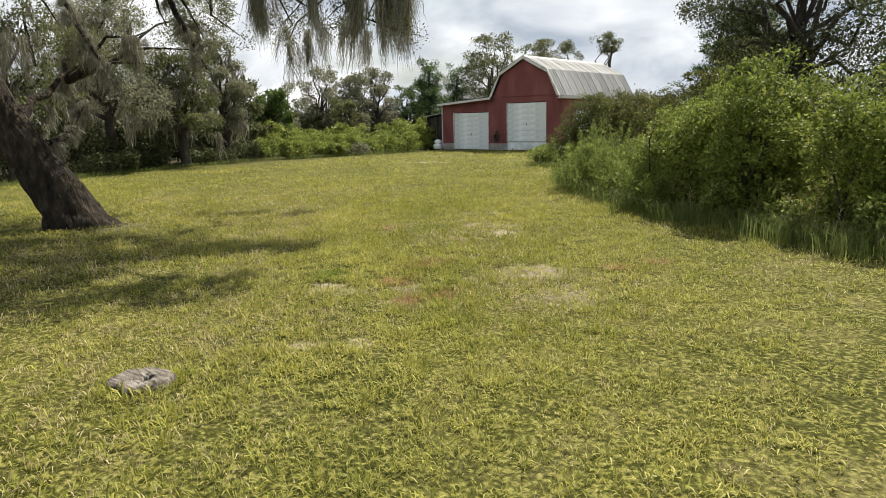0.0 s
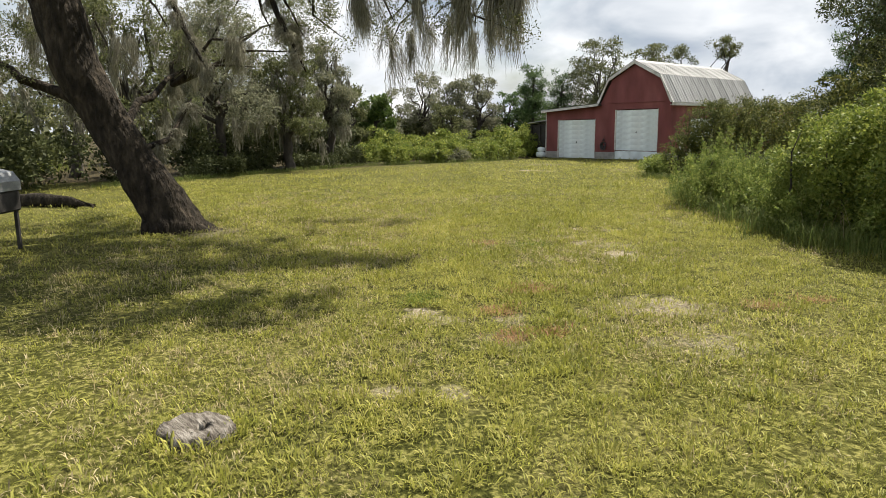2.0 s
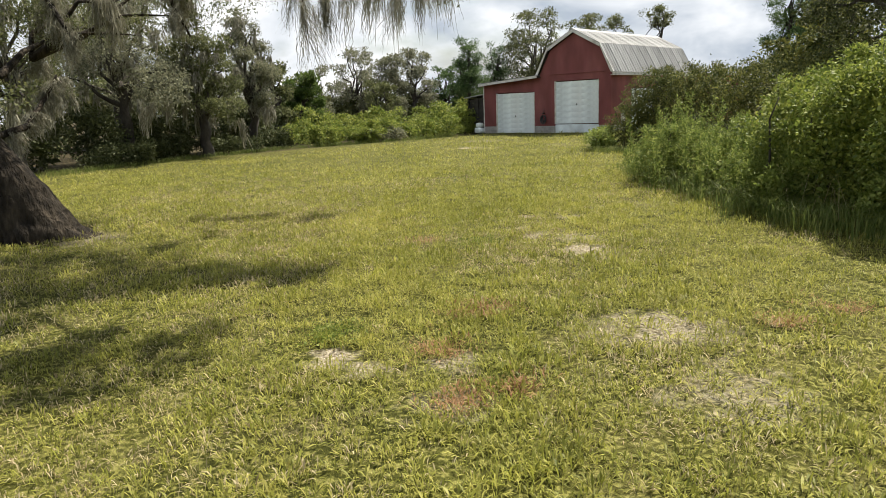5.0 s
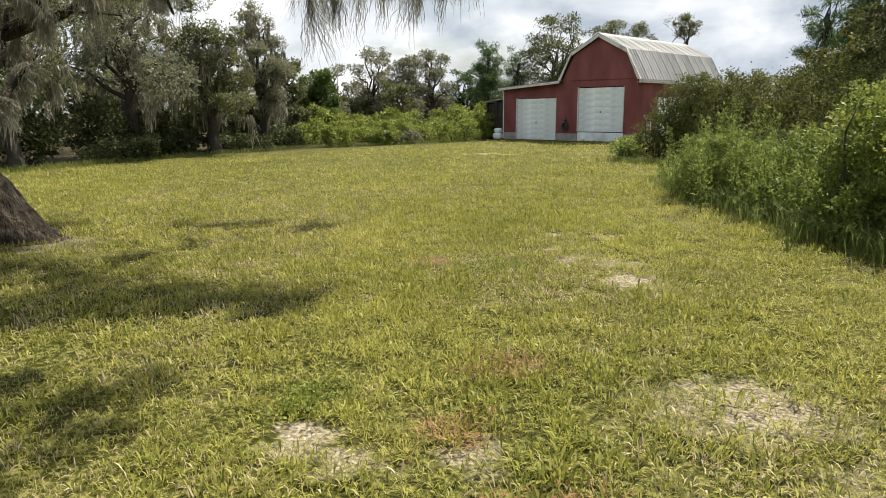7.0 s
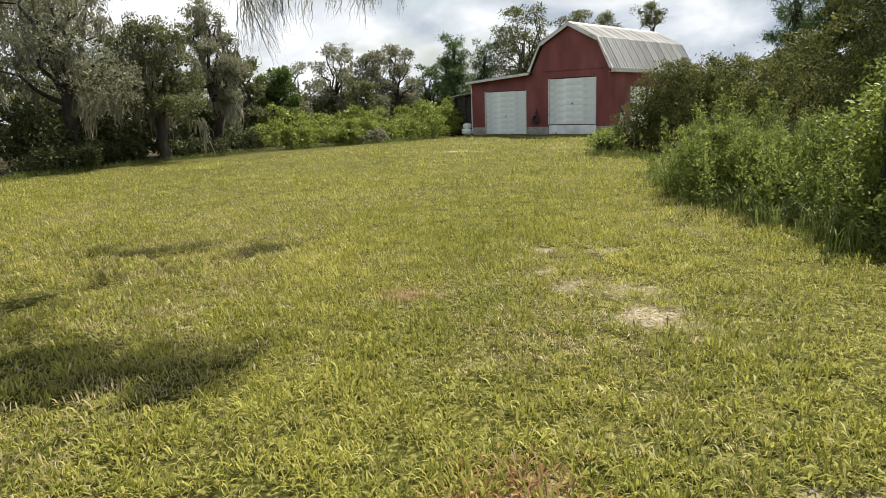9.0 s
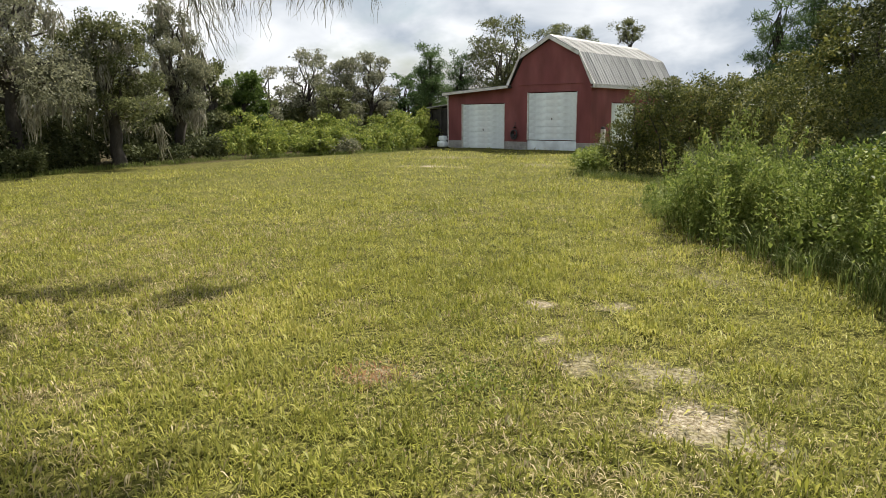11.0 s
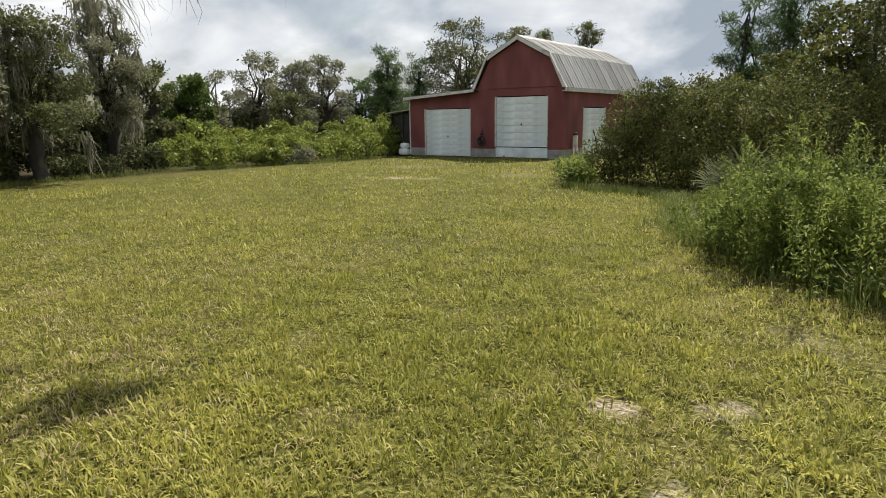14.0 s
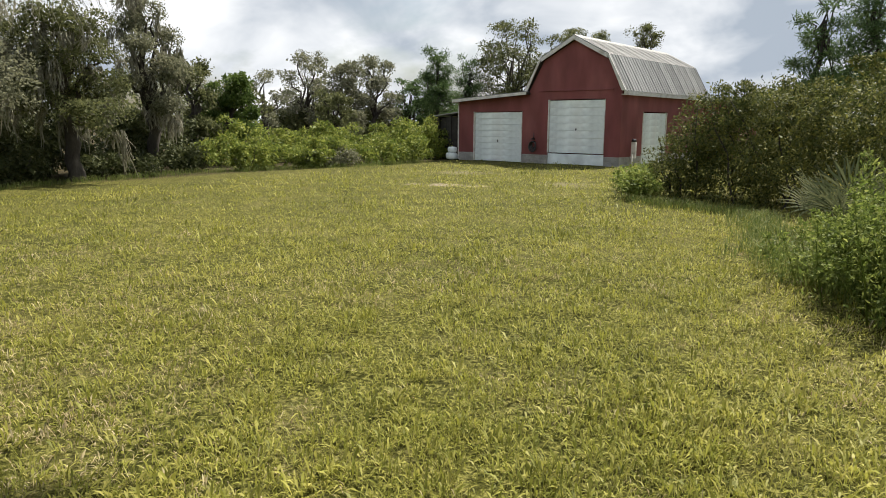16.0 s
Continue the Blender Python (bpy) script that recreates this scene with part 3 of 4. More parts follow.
def tree(name, label, base, height, clumps, n, size, leaf_mat, bark=None, r=0.16, lean=(0, 0), moss=(), droop=0.0, ratio=0.5, group="", puff=0.0):
    """Trunk, a limb to each clump, a crown of leaves, and hanging moss. Clumps are relative to the base."""
    bark = bark or M["far_bark"]
    ob = thing(name, (base[0], base[1], 0), label, "tree", group)
    fork = Vector((lean[0], lean[1], height * 0.42))
    part("trunk", tube(bend((0, 0, -0.1), fork, 6, 0.0, 0.12), [r * 1.5, r * 1.1, r, r * 0.95, r * 0.85, r * 0.8, r * 0.7], 9, 0.25), bark, ob)
    for c in clumps:
        start = Vector((lean[0], lean[1], height * 0.42)).lerp(Vector((0, 0, 0)), rng.uniform(0, 0.35))
        part("limb", tube(bend(start, c[:3], 5, 0.08, 0.25), [r * 0.5, r * 0.4, r * 0.32, r * 0.24, r * 0.16, r * 0.06], 6), bark, ob)
    at, out, grow = lumps(clumps, n, 130, puff or 0.05 * height + 0.14, 0.22 if base[1] > 0 else 0.12)
    mesh_object("crown", quads_mesh("crown", leaves(at, grow * rng.uniform(0.6, 1.3, n) * size, out * 0.5, droop=droop, ratio=ratio)), leaf_mat, ob)
    if moss:
        mesh_object("hanging_moss", quads_mesh("hanging_moss", moss_strands(moss, 4.5)), M["moss"], ob, "grey-green hanging moss")
    return ob


def round_clumps(h, w, k, low=0.35, flat=0.7):
    """A crown of k ellipsoids between low*h and h, about w wide."""
    out = []
    for i in range(k):
        a = 2.4 * i + rng.uniform(-0.4, 0.4)
        t = (i + 0.5) / k
        z = h * (low + (1 - low) * t)
        rad = w * (1.0 - 0.55 * t) * rng.uniform(0.55, 0.95)
        rr = w * rng.uniform(0.36, 0.55) * (1.1 - 0.35 * t)
        out.append((math.cos(a) * rad, math.sin(a) * rad, min(z, h - rr * flat), rr, rr, rr * flat))
    return out


def crown_moss(clumps, k, length):
    out = []
    for _ in range(k):
        c = clumps[rng.integers(len(clumps))]
        a = rng.uniform(0, 6.28)
        q = rng.uniform(0.2, 0.95)
        out.append((c[0] + math.cos(a) * c[3] * q, c[1] + math.sin(a) * c[4] * q, c[2] - c[5] * rng.uniform(0.1, 0.7), 0.16, length * rng.uniform(0.6, 1.3), 26))
    return out


OAK = "live oak with grey-green leaves draped in hanging moss"
# oaks along the lawn's far side: base, height, half width, clumps, leaves, moss bundles
for x, y, h, w, k, n, mo in ((-2.3, -19.3, 7.2, 2.5, 15, 15000, 40), (-1.6, -16.6, 5.0, 1.9, 11, 12000, 26), (-3.6, -13.4, 6.1, 1.35, 11, 9000, 22),
                             (0.4, -23.9, 6.6, 2.3, 13, 8000, 34), (1.0, -29.5, 7.0, 2.8, 13, 6500, 36), (-4.5, -24.5, 7.5, 2.9, 12, 6500, 28),
                             (-7.5, -17.5, 7.4, 2.8, 11, 9000, 16), (3.0, -36.5, 8.0, 3.2, 12, 5500, 26)):
    cl = round_clumps(h, w, k, 0.33)
    tree("oak_tree", OAK, (x, y), h, cl, int(n * 1.7), 0.09, M["grey_leaf"] if n % 2000 else M["oak_leaf"], None, 0.2, (rng.uniform(-0.4, 0.4), rng.uniform(-0.4, 0.4)), crown_moss(cl, int(mo * 1.5), 1.2), group="oaks at the lawn's edge")
for x, y, h, w, k, n, mat, label in (
        (-7.0, -9.8, 4.4, 1.3, 8, 6000, "oak_leaf", "dark green tree behind the thicket"),
        (-7.2, -7.9, 3.75, 1.35, 10, 12000, "green_leaf", "bushy tree with bright green leaves"),
        (-18.5, 2.0, 5.2, 1.6, 7, 1500, "grey_leaf", "thin half-bare tree with grey twigs"),
        (-20.1, 6.6, 6.6, 2.5, 12, 10000, "grey_leaf", "grey-green oak beyond the thicket"),
        (-16.9, 7.2, 5.8, 2.1, 10, 8000, "grey_leaf", "grey-green oak beyond the thicket"),
        (-16.8, 10.2, 6.5, 2.2, 11, 9000, "grey_leaf", "grey-green oak beyond the thicket"),
        (-17.7, 14.9, 5.2, 1.8, 8, 5000, "pine_leaf", "dark green tree beyond the thicket"),
        (-12.5, 21.6, 9.9, 3.2, 18, 16000, "oak_leaf", "tall oak behind the barn"),
        (-10.2, 25.4, 9.4, 3.0, 15, 12000, "oak_leaf", "tall oak behind the barn"),
        (-8.7, 29.0, 9.3, 2.4, 11, 8000, "oak_leaf", "tall oak behind the barn"),
        (-7.4, 34.5, 10.2, 1.5, 7, 2600, "oak_leaf", "thin tree showing above the barn roof"),
        (-24.0, 0.0, 5.5, 2.6, 9, 5000, "grey_leaf", "grey-green oak beyond the thicket"),
        (-14.0, -3.0, 4.2, 1.9, 8, 5000, "oak_leaf", "low oak beyond the thicket"),
        (-13.0, 3.0, 3.6, 1.8, 8, 5000, "oak_leaf", "low oak beyond the thicket"),
        (17.6, -3.2, 5.0, 2.2, 12, 12000, "bronze_leaf", "olive-brown oak behind the vine thicket"),
        # the two near oaks wear the leaf colour with shade in it
        (20.8, -9.6, 8.6, 3.35, 22, 42000, "shade_leaf", "large oak above the thicket, leaves toned dark for shade"),
        (26.5, -12.5, 8.0, 3.8, 14, 12000, "shade_leaf", "large oak above the thicket, leaves toned dark for shade")):
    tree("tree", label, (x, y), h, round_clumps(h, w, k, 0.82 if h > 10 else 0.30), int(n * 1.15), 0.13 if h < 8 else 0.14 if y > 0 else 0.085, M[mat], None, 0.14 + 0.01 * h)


def pine(base, h, n, w=1.6):
    cl = []
    for i in range(13):
        t = i / 12
        a = 2.4 * i
        rad = w * (0.9 - 0.55 * t) * (0.3 + 0.7 * rng.random())
        s = 0.40 * w * (1.15 - 0.5 * t)
        cl.append((math.cos(a) * rad, math.sin(a) * rad, h * (0.32 + 0.66 * t), s * 1.2, s * 1.2, s * 0.75))
    return tree("pine_tree", "pine with tufted green needles", base, h * 1.9, cl, int(n * 1.3), 0.22, M["pine_leaf"], None, 0.13, ratio=0.16, group="pines", puff=0.3 * w)


pine((-14.8, 14.9), 7.0, 9000, 2.0)
pine((-15.6, 19.8), 7.0, 7000, 2.0)
pine((-18.0, 17.5), 5.6, 5000, 1.7)
pine((11.2, 12.8), 8.2, 7000, 2.0)
pine((13.6, 11.0), 9.4, 9000, 2.4)

# ---- the leaning oak beside the walk ----
oak = thing("leaning_oak", (0, 0, 0), "big dark leaning live oak hung with grey moss", "tree")
trunk_line = [(13.6, -26.95, -0.5), (13.47, -27.2, -0.05), (13.4, -27.34, 0.3), (13.3, -27.55, 0.75), (13.16, -27.82, 1.3), (13.02, -28.08, 1.85), (12.88, -28.44, 2.75), (12.8, -28.6, 3.6), (12.7, -28.8, 4.6), (12.5, -29.2, 5.6)]
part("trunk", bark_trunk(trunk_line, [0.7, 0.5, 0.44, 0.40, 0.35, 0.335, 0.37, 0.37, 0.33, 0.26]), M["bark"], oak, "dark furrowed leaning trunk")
for a in range(7):
    t = 2 * math.pi * a / 7 + 0.3
    end = (13.42 + math.cos(t) * 0.56, -27.28 + math.sin(t) * 0.54, -0.07)
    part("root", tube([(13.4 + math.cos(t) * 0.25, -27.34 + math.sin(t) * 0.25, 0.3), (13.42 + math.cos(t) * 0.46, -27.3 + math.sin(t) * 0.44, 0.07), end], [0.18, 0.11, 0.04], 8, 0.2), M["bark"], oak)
FORK, MID, TOP = (12.72, -28.76, 4.4), (12.7, -28.8, 4.6), (12.5, -29.2, 5.6)
BOUGHS = [((13.1, -27.95, 1.55), (11.6, -26.0, 3.0), 0.09), (FORK, (17.4, -25.9, 4.0), 0.15), (MID, (18.5, -24.6, 3.8), 0.15),
          (MID, (15.4, -25.0, 4.3), 0.15), (TOP, (18.0, -28.5, 6.0), 0.16), (TOP, (10.5, -31.5, 6.6), 0.18),
          (MID, (11.0, -26.2, 4.8), 0.14), (TOP, (15.5, -26.5, 6.2), 0.15), ((15.5, -26.5, 6.2), (16.0, -21.6, 4.4), 0.06), ((13.0, -28.1, 1.9), (11.4, -29.9, 2.9), 0.12)]
for a, b, r in BOUGHS:
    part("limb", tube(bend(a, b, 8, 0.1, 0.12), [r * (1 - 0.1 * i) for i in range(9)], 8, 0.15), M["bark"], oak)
# limbs that hang down under their load of moss
HANGING = [((12.0, -26.6, 4.5), (12.35, -26.4, 3.6), (12.95, -26.4, 3.05), (13.15, -26.3, 2.65)), ((14.6, -26.0, 4.5), (15.0, -25.9, 3.55), (15.45, -25.9, 3.05), (15.65, -25.8, 2.6)),
           ((11.2, -26.0, 3.9), (11.0, -26.1, 3.2), (10.8, -26.1, 2.8), (10.75, -26.1, 2.5)), ((13.1, -27.9, 1.3), (12.75, -27.0, 1.55), (12.5, -26.6, 2.0), (12.45, -26.4, 2.3))]
for line in HANGING:
    part("limb", tube(line, [0.06, 0.05, 0.035, 0.015], 6, 0.2), M["bark"], oak)
crown = []
for a, b, r in BOUGHS:
    for t in () if b[1] > -22 else (0.6, 0.8) if b[0] > 18 else (0.6, 0.8, 1.0):
        p = Vector(a).lerp(Vector(b), t)
        crown.append((p.x + rng.normal() * 0.3, p.y + rng.normal() * 0.3, p.z + 0.45 + rng.normal() * 0.15, 0.8, 0.8, 0.4))
for x, y, z in ((17.6, -24.8, 4.0), (17.9, -24.5, 3.9), (16.4, -24.2, 4.3), (14.2, -24.2, 4.5), (12.4, -24.0, 4.0), (17.4, -27.4, 5.0), (16.6, -26.6, 4.5), (17.8, -26.2, 4.9)):
    crown.append((x, y, z, 0.85, 0.85, 0.4))
for x, y, z in ((18.1, -24.6, 3.3), (18.6, -24.25, 3.05), (17.5, -25.0, 3.4), (16.0, -24.9, 3.4), (14.6, -25.2, 3.3), (13.2, -24.6, 3.2), (11.9, -25.6, 3.1), (10.4, -25.4, 3.4), (13.8, -25.4, 3.5), (15.2, -25.3, 3.6), (12.6, -25.1, 3.6), (13.5, -25.9, 3.9), (11.3, -26.3, 3.7), (14.9, -24.6, 3.3), (16.8, -24.9, 3.3), (12.9, -25.3, 2.9)):
    crown.append((x, y, z, 0.5, 0.5, 0.35))
at, out, grow = lumps(crown, 84000, 160, 0.3, 0.06)
mesh_object("crown", quads_mesh("crown", leaves(at, rng.uniform(0.03, 0.062, len(at)), out * 0.3, ratio=0.42)), M["oak_leaf"], oak)
# upper crown clumps out of view, placed to shade the trunk and lawn
upper = [(x, y, z, 0.85, 0.8, 0.45) for x, y, z in ((14.9, -26.3, 5.2), (15.8, -25.6, 5.6), (16.8, -24.9, 5.6), (17.6, -24.2, 5.4), (18.0, -25.6, 6.1), (16.9, -26.3, 6.0), (19.2, -26.2, 5.3), (19.5, -25.5, 5.1),
                                                  (15.2, -24.4, 6.2), (17.4, -27.2, 6.0), (16.2, -27.4, 5.8), (14.2, -25.4, 5.4), (16.2, -23.6, 5.8), (13.6, -27.0, 6.0), (18.6, -27.0, 5.8))]
at, out, grow = lumps(upper, 18000, 120, 0.4, 0.1)
mesh_object("upper_crown", quads_mesh("upper_crown", leaves(at, rng.uniform(0.08, 0.16, len(at)), out * 0.3)), M["oak_leaf"], oak)
for c in crown[27:] + upper:
    part("limb", tube(bend(min((Vector(b).lerp(Vector(a), 0.3) for a, b, r in BOUGHS), key=lambda p: (p - Vector(c[:3])).length), c[:3], 4, 0.08, 0.2), [0.05, 0.04, 0.03, 0.02, 0.008], 6), M["bark"], oak)
# moss: x, y, top, radius, length, strands
MOSS = [(17.5, -26.0, 4.0, 0.12, 1.6, 420)]
for u, top, ln, r, k in ((-0.85, 4.0, 1.8, 0.08, 260), (-0.4, 4.0, 1.6, 0.08, 220), (-0.12, 4.0, 1.95, 0.07, 260), (0.08, 4.0, 1.75, 0.13, 420), (0.36, 3.9, 1.45, 0.07, 160), (0.52, 4.0, 1.8, 0.1, 420)):
    MOSS.append((18.4 + 0.76 * u, -24.55 + 0.65 * u + 0.15 * math.sin(9 * u), top, r, ln * 1.04, int(k * 0.95)))
# locks of curling moss under the outer limb; x, y, and the height of the tip
TAILS = [(14.42, -23.13, 2.13), (14.22, -23.09, 2.50), (14.78, -22.94, 2.39), (14.87, -22.46, 2.57), (15.08, -22.19, 2.68), (15.71, -22.09, 2.35), (15.92, -21.88, 2.67), (15.88, -21.64, 2.67)]
for x, y, z in TAILS:
    part("twig", tube(bend((16.0 + 0.1 * (y + 22), y + 0.2, 4.5), (x, y, z + 1.25), 4, 0.05, 0.2), [0.03, 0.025, 0.02, 0.014, 0.008], 5), M["bark"], oak)
locks = [(x, y, z + 1.2, 0.12, 1.3, 130) for x, y, z in TAILS]
mesh_object("hanging_moss", quads_mesh("hanging_moss", moss_strands(locks, 1.0, 11, 0.014)), M["moss"], oak, "curling grey-green hanging moss")
for line in HANGING:
    for a, b in zip(line, line[1:]):
        for t in (0.1, 0.4, 0.7):
            p = Vector(a).lerp(Vector(b), t)
            MOSS.append((p.x, p.y, p.z + 0.03, 0.1, rng.uniform(0.3, 0.75), 150))
for x, y, z, r, ln in ((12.8, -24.4, 3.6, 0.16, 1.0), (11.9, -26.1, 3.6, 0.2, 1.3), (13.2, -25.8, 3.4, 0.16, 1.0), (14.4, -25.2, 3.6, 0.14, 0.9), (16.3, -25.2, 3.6, 0.14, 0.8), (11.4, -27.2, 3.5, 0.2, 1.4),
                       (12.0, -25.2, 3.5, 0.16, 1.0), (10.8, -28.4, 3.8, 0.25, 1.6), (10.6, -25.6, 3.4, 0.15, 1.0)):
    MOSS.append((x, y, z, r, ln, 260))
mesh_object("hanging_moss", quads_mesh("hanging_moss", moss_strands(MOSS, 1.0, 5, 0.008)), M["moss"], oak, "grey-green hanging moss")

# ---- thickets ----


def thicket(name, label, clumps, n, size, mat, category="shrub", stems=0, top=0.3, droop=0.25, ratio=0.55, tuft=0.0):
    x, y = clumps[0][0], clumps[0][1]
    ob = thing(name, (x, y, 0), label, category)
    rel = [(c[0] - x, c[1] - y, *c[2:]) for c in clumps]
    at, out, grow = lumps(rel, n, 150, tuft or 4.2 * size, 0.14, top)
    keep = at[:, 2] > 0.0
    at, out, grow = at[keep], out[keep], grow[keep]
    mesh_object("foliage", quads_mesh("foliage", leaves(at, grow * rng.uniform(0.6, 1.35, len(at)) * size, 0.6 * out, droop=droop, ratio=ratio)), mat, ob)
    for i in range(stems):
        c = rel[rng.integers(len(rel))]
        a = (c[0] + rng.normal() * c[3] * 0.3, c[1] + rng.normal() * c[4] * 0.3, -0.05)
        b = (c[0] + rng.normal() * c[3] * 0.5, c[1] + rng.normal() * c[4] * 0.5, c[2] + c[5] * 0.75)
        part("stem", tube(bend(a, b, 4, 0.0, 0.2), [0.025, 0.022, 0.018, 0.013, 0.006], 5), M["far_bark"], ob)
    return ob


def mound(points, height, radius, low=0.82):
    out = []
    for x, y in points:
        h, r = height * rng.uniform(low, 1.08), radius * rng.uniform(0.8, 1.15)
        out.append((x, y, h * 0.42, r, r, h * 0.56))
    return out


def along(line, step, width):
    """Places scattered beside a line of corners."""
    out = []
    for (ax, ay), (bx, by) in zip(line, line[1:]):
        k = max(1, round(math.hypot(bx - ax, by - ay) / step))
        for i in range(k):
            t = (i + rng.random()) / k
            out.append((ax + (bx - ax) * t + rng.normal() * width, ay + (by - ay) * t + rng.normal() * width))
    return out


# bank of vines and brush along the far side of the lawn
thicket("vine_bank", "sprawling bank of bright green vines and brush", mound(along([(-2.6, -11.5), (-2.2, -8.0), (-1.6, -4.5), (-2.8, -0.5)], 0.4, 0.5), 1.2, 0.7, 0.65), 30000, 0.095, M["vine_leaf"], "thicket", 10, tuft=0.3)
thicket("vine_bank", "taller bank of tangled green vines behind", mound(along([(-5.2, -10.5), (-5.0, -6.0), (-4.4, -1.0), (-3.8, 4.0)], 0.5, 0.7), 1.75, 0.9, 0.65), 34000, 0.105, M["vine_leaf"], "thicket", 10, tuft=0.36)
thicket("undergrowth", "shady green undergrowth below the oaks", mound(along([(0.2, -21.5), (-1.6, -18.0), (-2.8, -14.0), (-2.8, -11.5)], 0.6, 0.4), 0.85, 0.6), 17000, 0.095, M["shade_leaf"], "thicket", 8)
# brush added to fill the space below the crowns with shade
thicket("undergrowth", "brush between the oak trunks, leaves toned dark for shade", mound(along([(1.5, -31.0), (-0.5, -26.0), (-2.5, -21.0), (-4.5, -15.0), (-6.5, -10.0)], 0.9, 0.7), 2.1, 1.1), 30000, 0.125, M["shade_leaf"], "thicket", tuft=0.62)
thicket("brush", "grey-brown dry brush at the foot of the bank", mound([(-1.3, -7.6), (-1.1, -6.9), (-1.6, -8.1)], 0.7, 0.5), 1800, 0.1, M["grey_leaf"])
thicket("brush", "upright green shrub beside the shed", mound([(-2.4, -2.2), (-2.9, -1.2), (-2.5, 0.0)], 2.0, 0.75), 5000, 0.11, M["vine_leaf"])
for pts, h, r, n, mat in (([(-22, 2), (-20, 10), (-17, 16), (-12, 22), (-5, 30)], 2.8, 2.2, 12000, "oak_leaf"), ([(-12, -40), (-14, -30), (-16, -20), (-18, -8)], 4.5, 2.6, 12000, "oak_leaf"),
                          ([(8, 20), (16, 14), (24, 6), (32, -4), (36, -14)], 4.5, 2.6, 10000, "oak_leaf")):
    thicket("far_woods", "dark belt of distant trees", mound(along(pts, 1.8, 1.2), h, r), n + 8000, 0.32, M[mat], "woods", tuft=1.2)

# vine-covered mound at the corner of the lawn
thicket("vine_mound", "tall mound of shrubs smothered in bronzed vines", [(14.25, -9.3, 1.1, 1.1, 1.1, 1.4), (15.2, -9.6, 1.15, 1.3, 1.2, 1.4), (13.55, -9.25, 1.05, 0.75, 0.9, 1.4), (13.1, -9.2, 0.7, 0.7, 0.8, 0.9), (16.2, -9.4, 1.2, 1.6, 1.4, 1.4), (17.8, -10.0, 1.2, 1.6, 1.5, 1.4), (15.5, -8.0, 1.2, 2.4, 1.3, 1.35), (19.5, -10.8, 1.2, 1.6, 1.6, 1.5), (12.7, -9.1, 0.4, 0.65, 0.7, 0.55)], 98000, 0.058, M["bronze_leaf"], "thicket", 14, tuft=0.3)
thicket("low_weeds", "low bright green weeds at the foot of vines", mound([(12.0, -9.2), (11.7, -8.6), (12.3, -9.9), (12.6, -10.2)], 0.75, 0.5), 4500, 0.075, M["weed_leaf"], "weeds")
# hedge of shrubs on the near right
thicket("shrub", "broad bushy shrub with a rounded green top", [(22.95, -20.9, 1.15, 0.75, 0.85, 1.35), (22.25, -20.3, 0.85, 0.8, 0.8, 1.1), (23.1, -19.9, 1.1, 0.8, 0.9, 1.2)], 46000, 0.055, M["vine_leaf"], stems=8, tuft=0.27)
thicket("shrub", "sunlit yellow-green shrub with glossy leaves", [(24.5, -21.45, 0.98, 0.72, 0.8, 1.2), (25.5, -21.6, 1.05, 0.85, 0.9, 1.25), (25.2, -20.6, 1.0, 1.0, 0.9, 1.15)], 42000, 0.055, M["vine_leaf"], stems=8, tuft=0.27)
thicket("shrub", "spreading green shrub overgrown with vines", [(21.4, -19.8, 0.8, 0.85, 0.8, 1.0), (20.8, -18.7, 0.8, 0.8, 0.85, 1.0), (21.9, -18.7, 1.05, 1.1, 1.0, 1.2)], 36000, 0.053, M["vine_leaf"], stems=6, tuft=0.25)
thicket("shrub", "low vine-covered green shrub", [(19.8, -16.2, 0.5, 0.9, 0.9, 0.75), (20.7, -16.8, 0.6, 1.0, 0.9, 0.85), (19.2, -14.4, 0.45, 0.9, 0.9, 0.6)], 20000, 0.055, M["green_leaf"], stems=6, tuft=0.24)
thicket("shrub", "dark green shrub in the shade", [(27.6, -22.3, 1.2, 1.4, 1.2, 1.5), (29.0, -22.8, 1.3, 1.5, 1.3, 1.5)], 9000, 0.09, M["green_leaf"], stems=4)
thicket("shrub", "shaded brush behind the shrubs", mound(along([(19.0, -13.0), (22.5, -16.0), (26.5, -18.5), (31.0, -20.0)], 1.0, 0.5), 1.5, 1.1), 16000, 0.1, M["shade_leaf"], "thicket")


def weed_clump(at, n, h, r, label):
    """Tall feathery weeds: stems with fine leaves all the way up."""
    ob = thing("tall_weeds", (at[0], at[1], 0), label, "weeds", "tall weeds by the lawn")
    foot = rng.normal(size=(n, 2)) * r * 0.5
    tall = h * rng.uniform(0.6, 1.05, n) * (1 - 0.25 * np.minimum(np.hypot(*foot.T) / r, 1))
    lean = foot * 0.25 + rng.normal(size=(n, 2)) * 0.1
    for i in range(n):
        a, b = (foot[i, 0], foot[i, 1], -0.03), (foot[i, 0] + lean[i, 0], foot[i, 1] + lean[i, 1], tall[i])
        part("stem", tube(bend(a, b, 3, 0, 0.08), [0.008, 0.007, 0.005, 0.002], 4), M["weed_leaf"], ob)
    k = 260
    t = rng.uniform(0.04, 1.0, (n, k))
    p = np.concatenate([foot[:, None] + lean[:, None] * t[..., None], (tall[:, None] * t)[..., None]], 2)
    p[..., :2] += rng.normal(size=(n, k, 2)) * (0.10 * (1.15 - t))[..., None]
    p = p.reshape(-1, 3)
    mesh_object("foliage", quads_mesh("foliage", leaves(p, rng.uniform(0.035, 0.08, len(p)), np.array([0, 0, 0.5]), ratio=0.3)), M["weed_leaf"], ob)


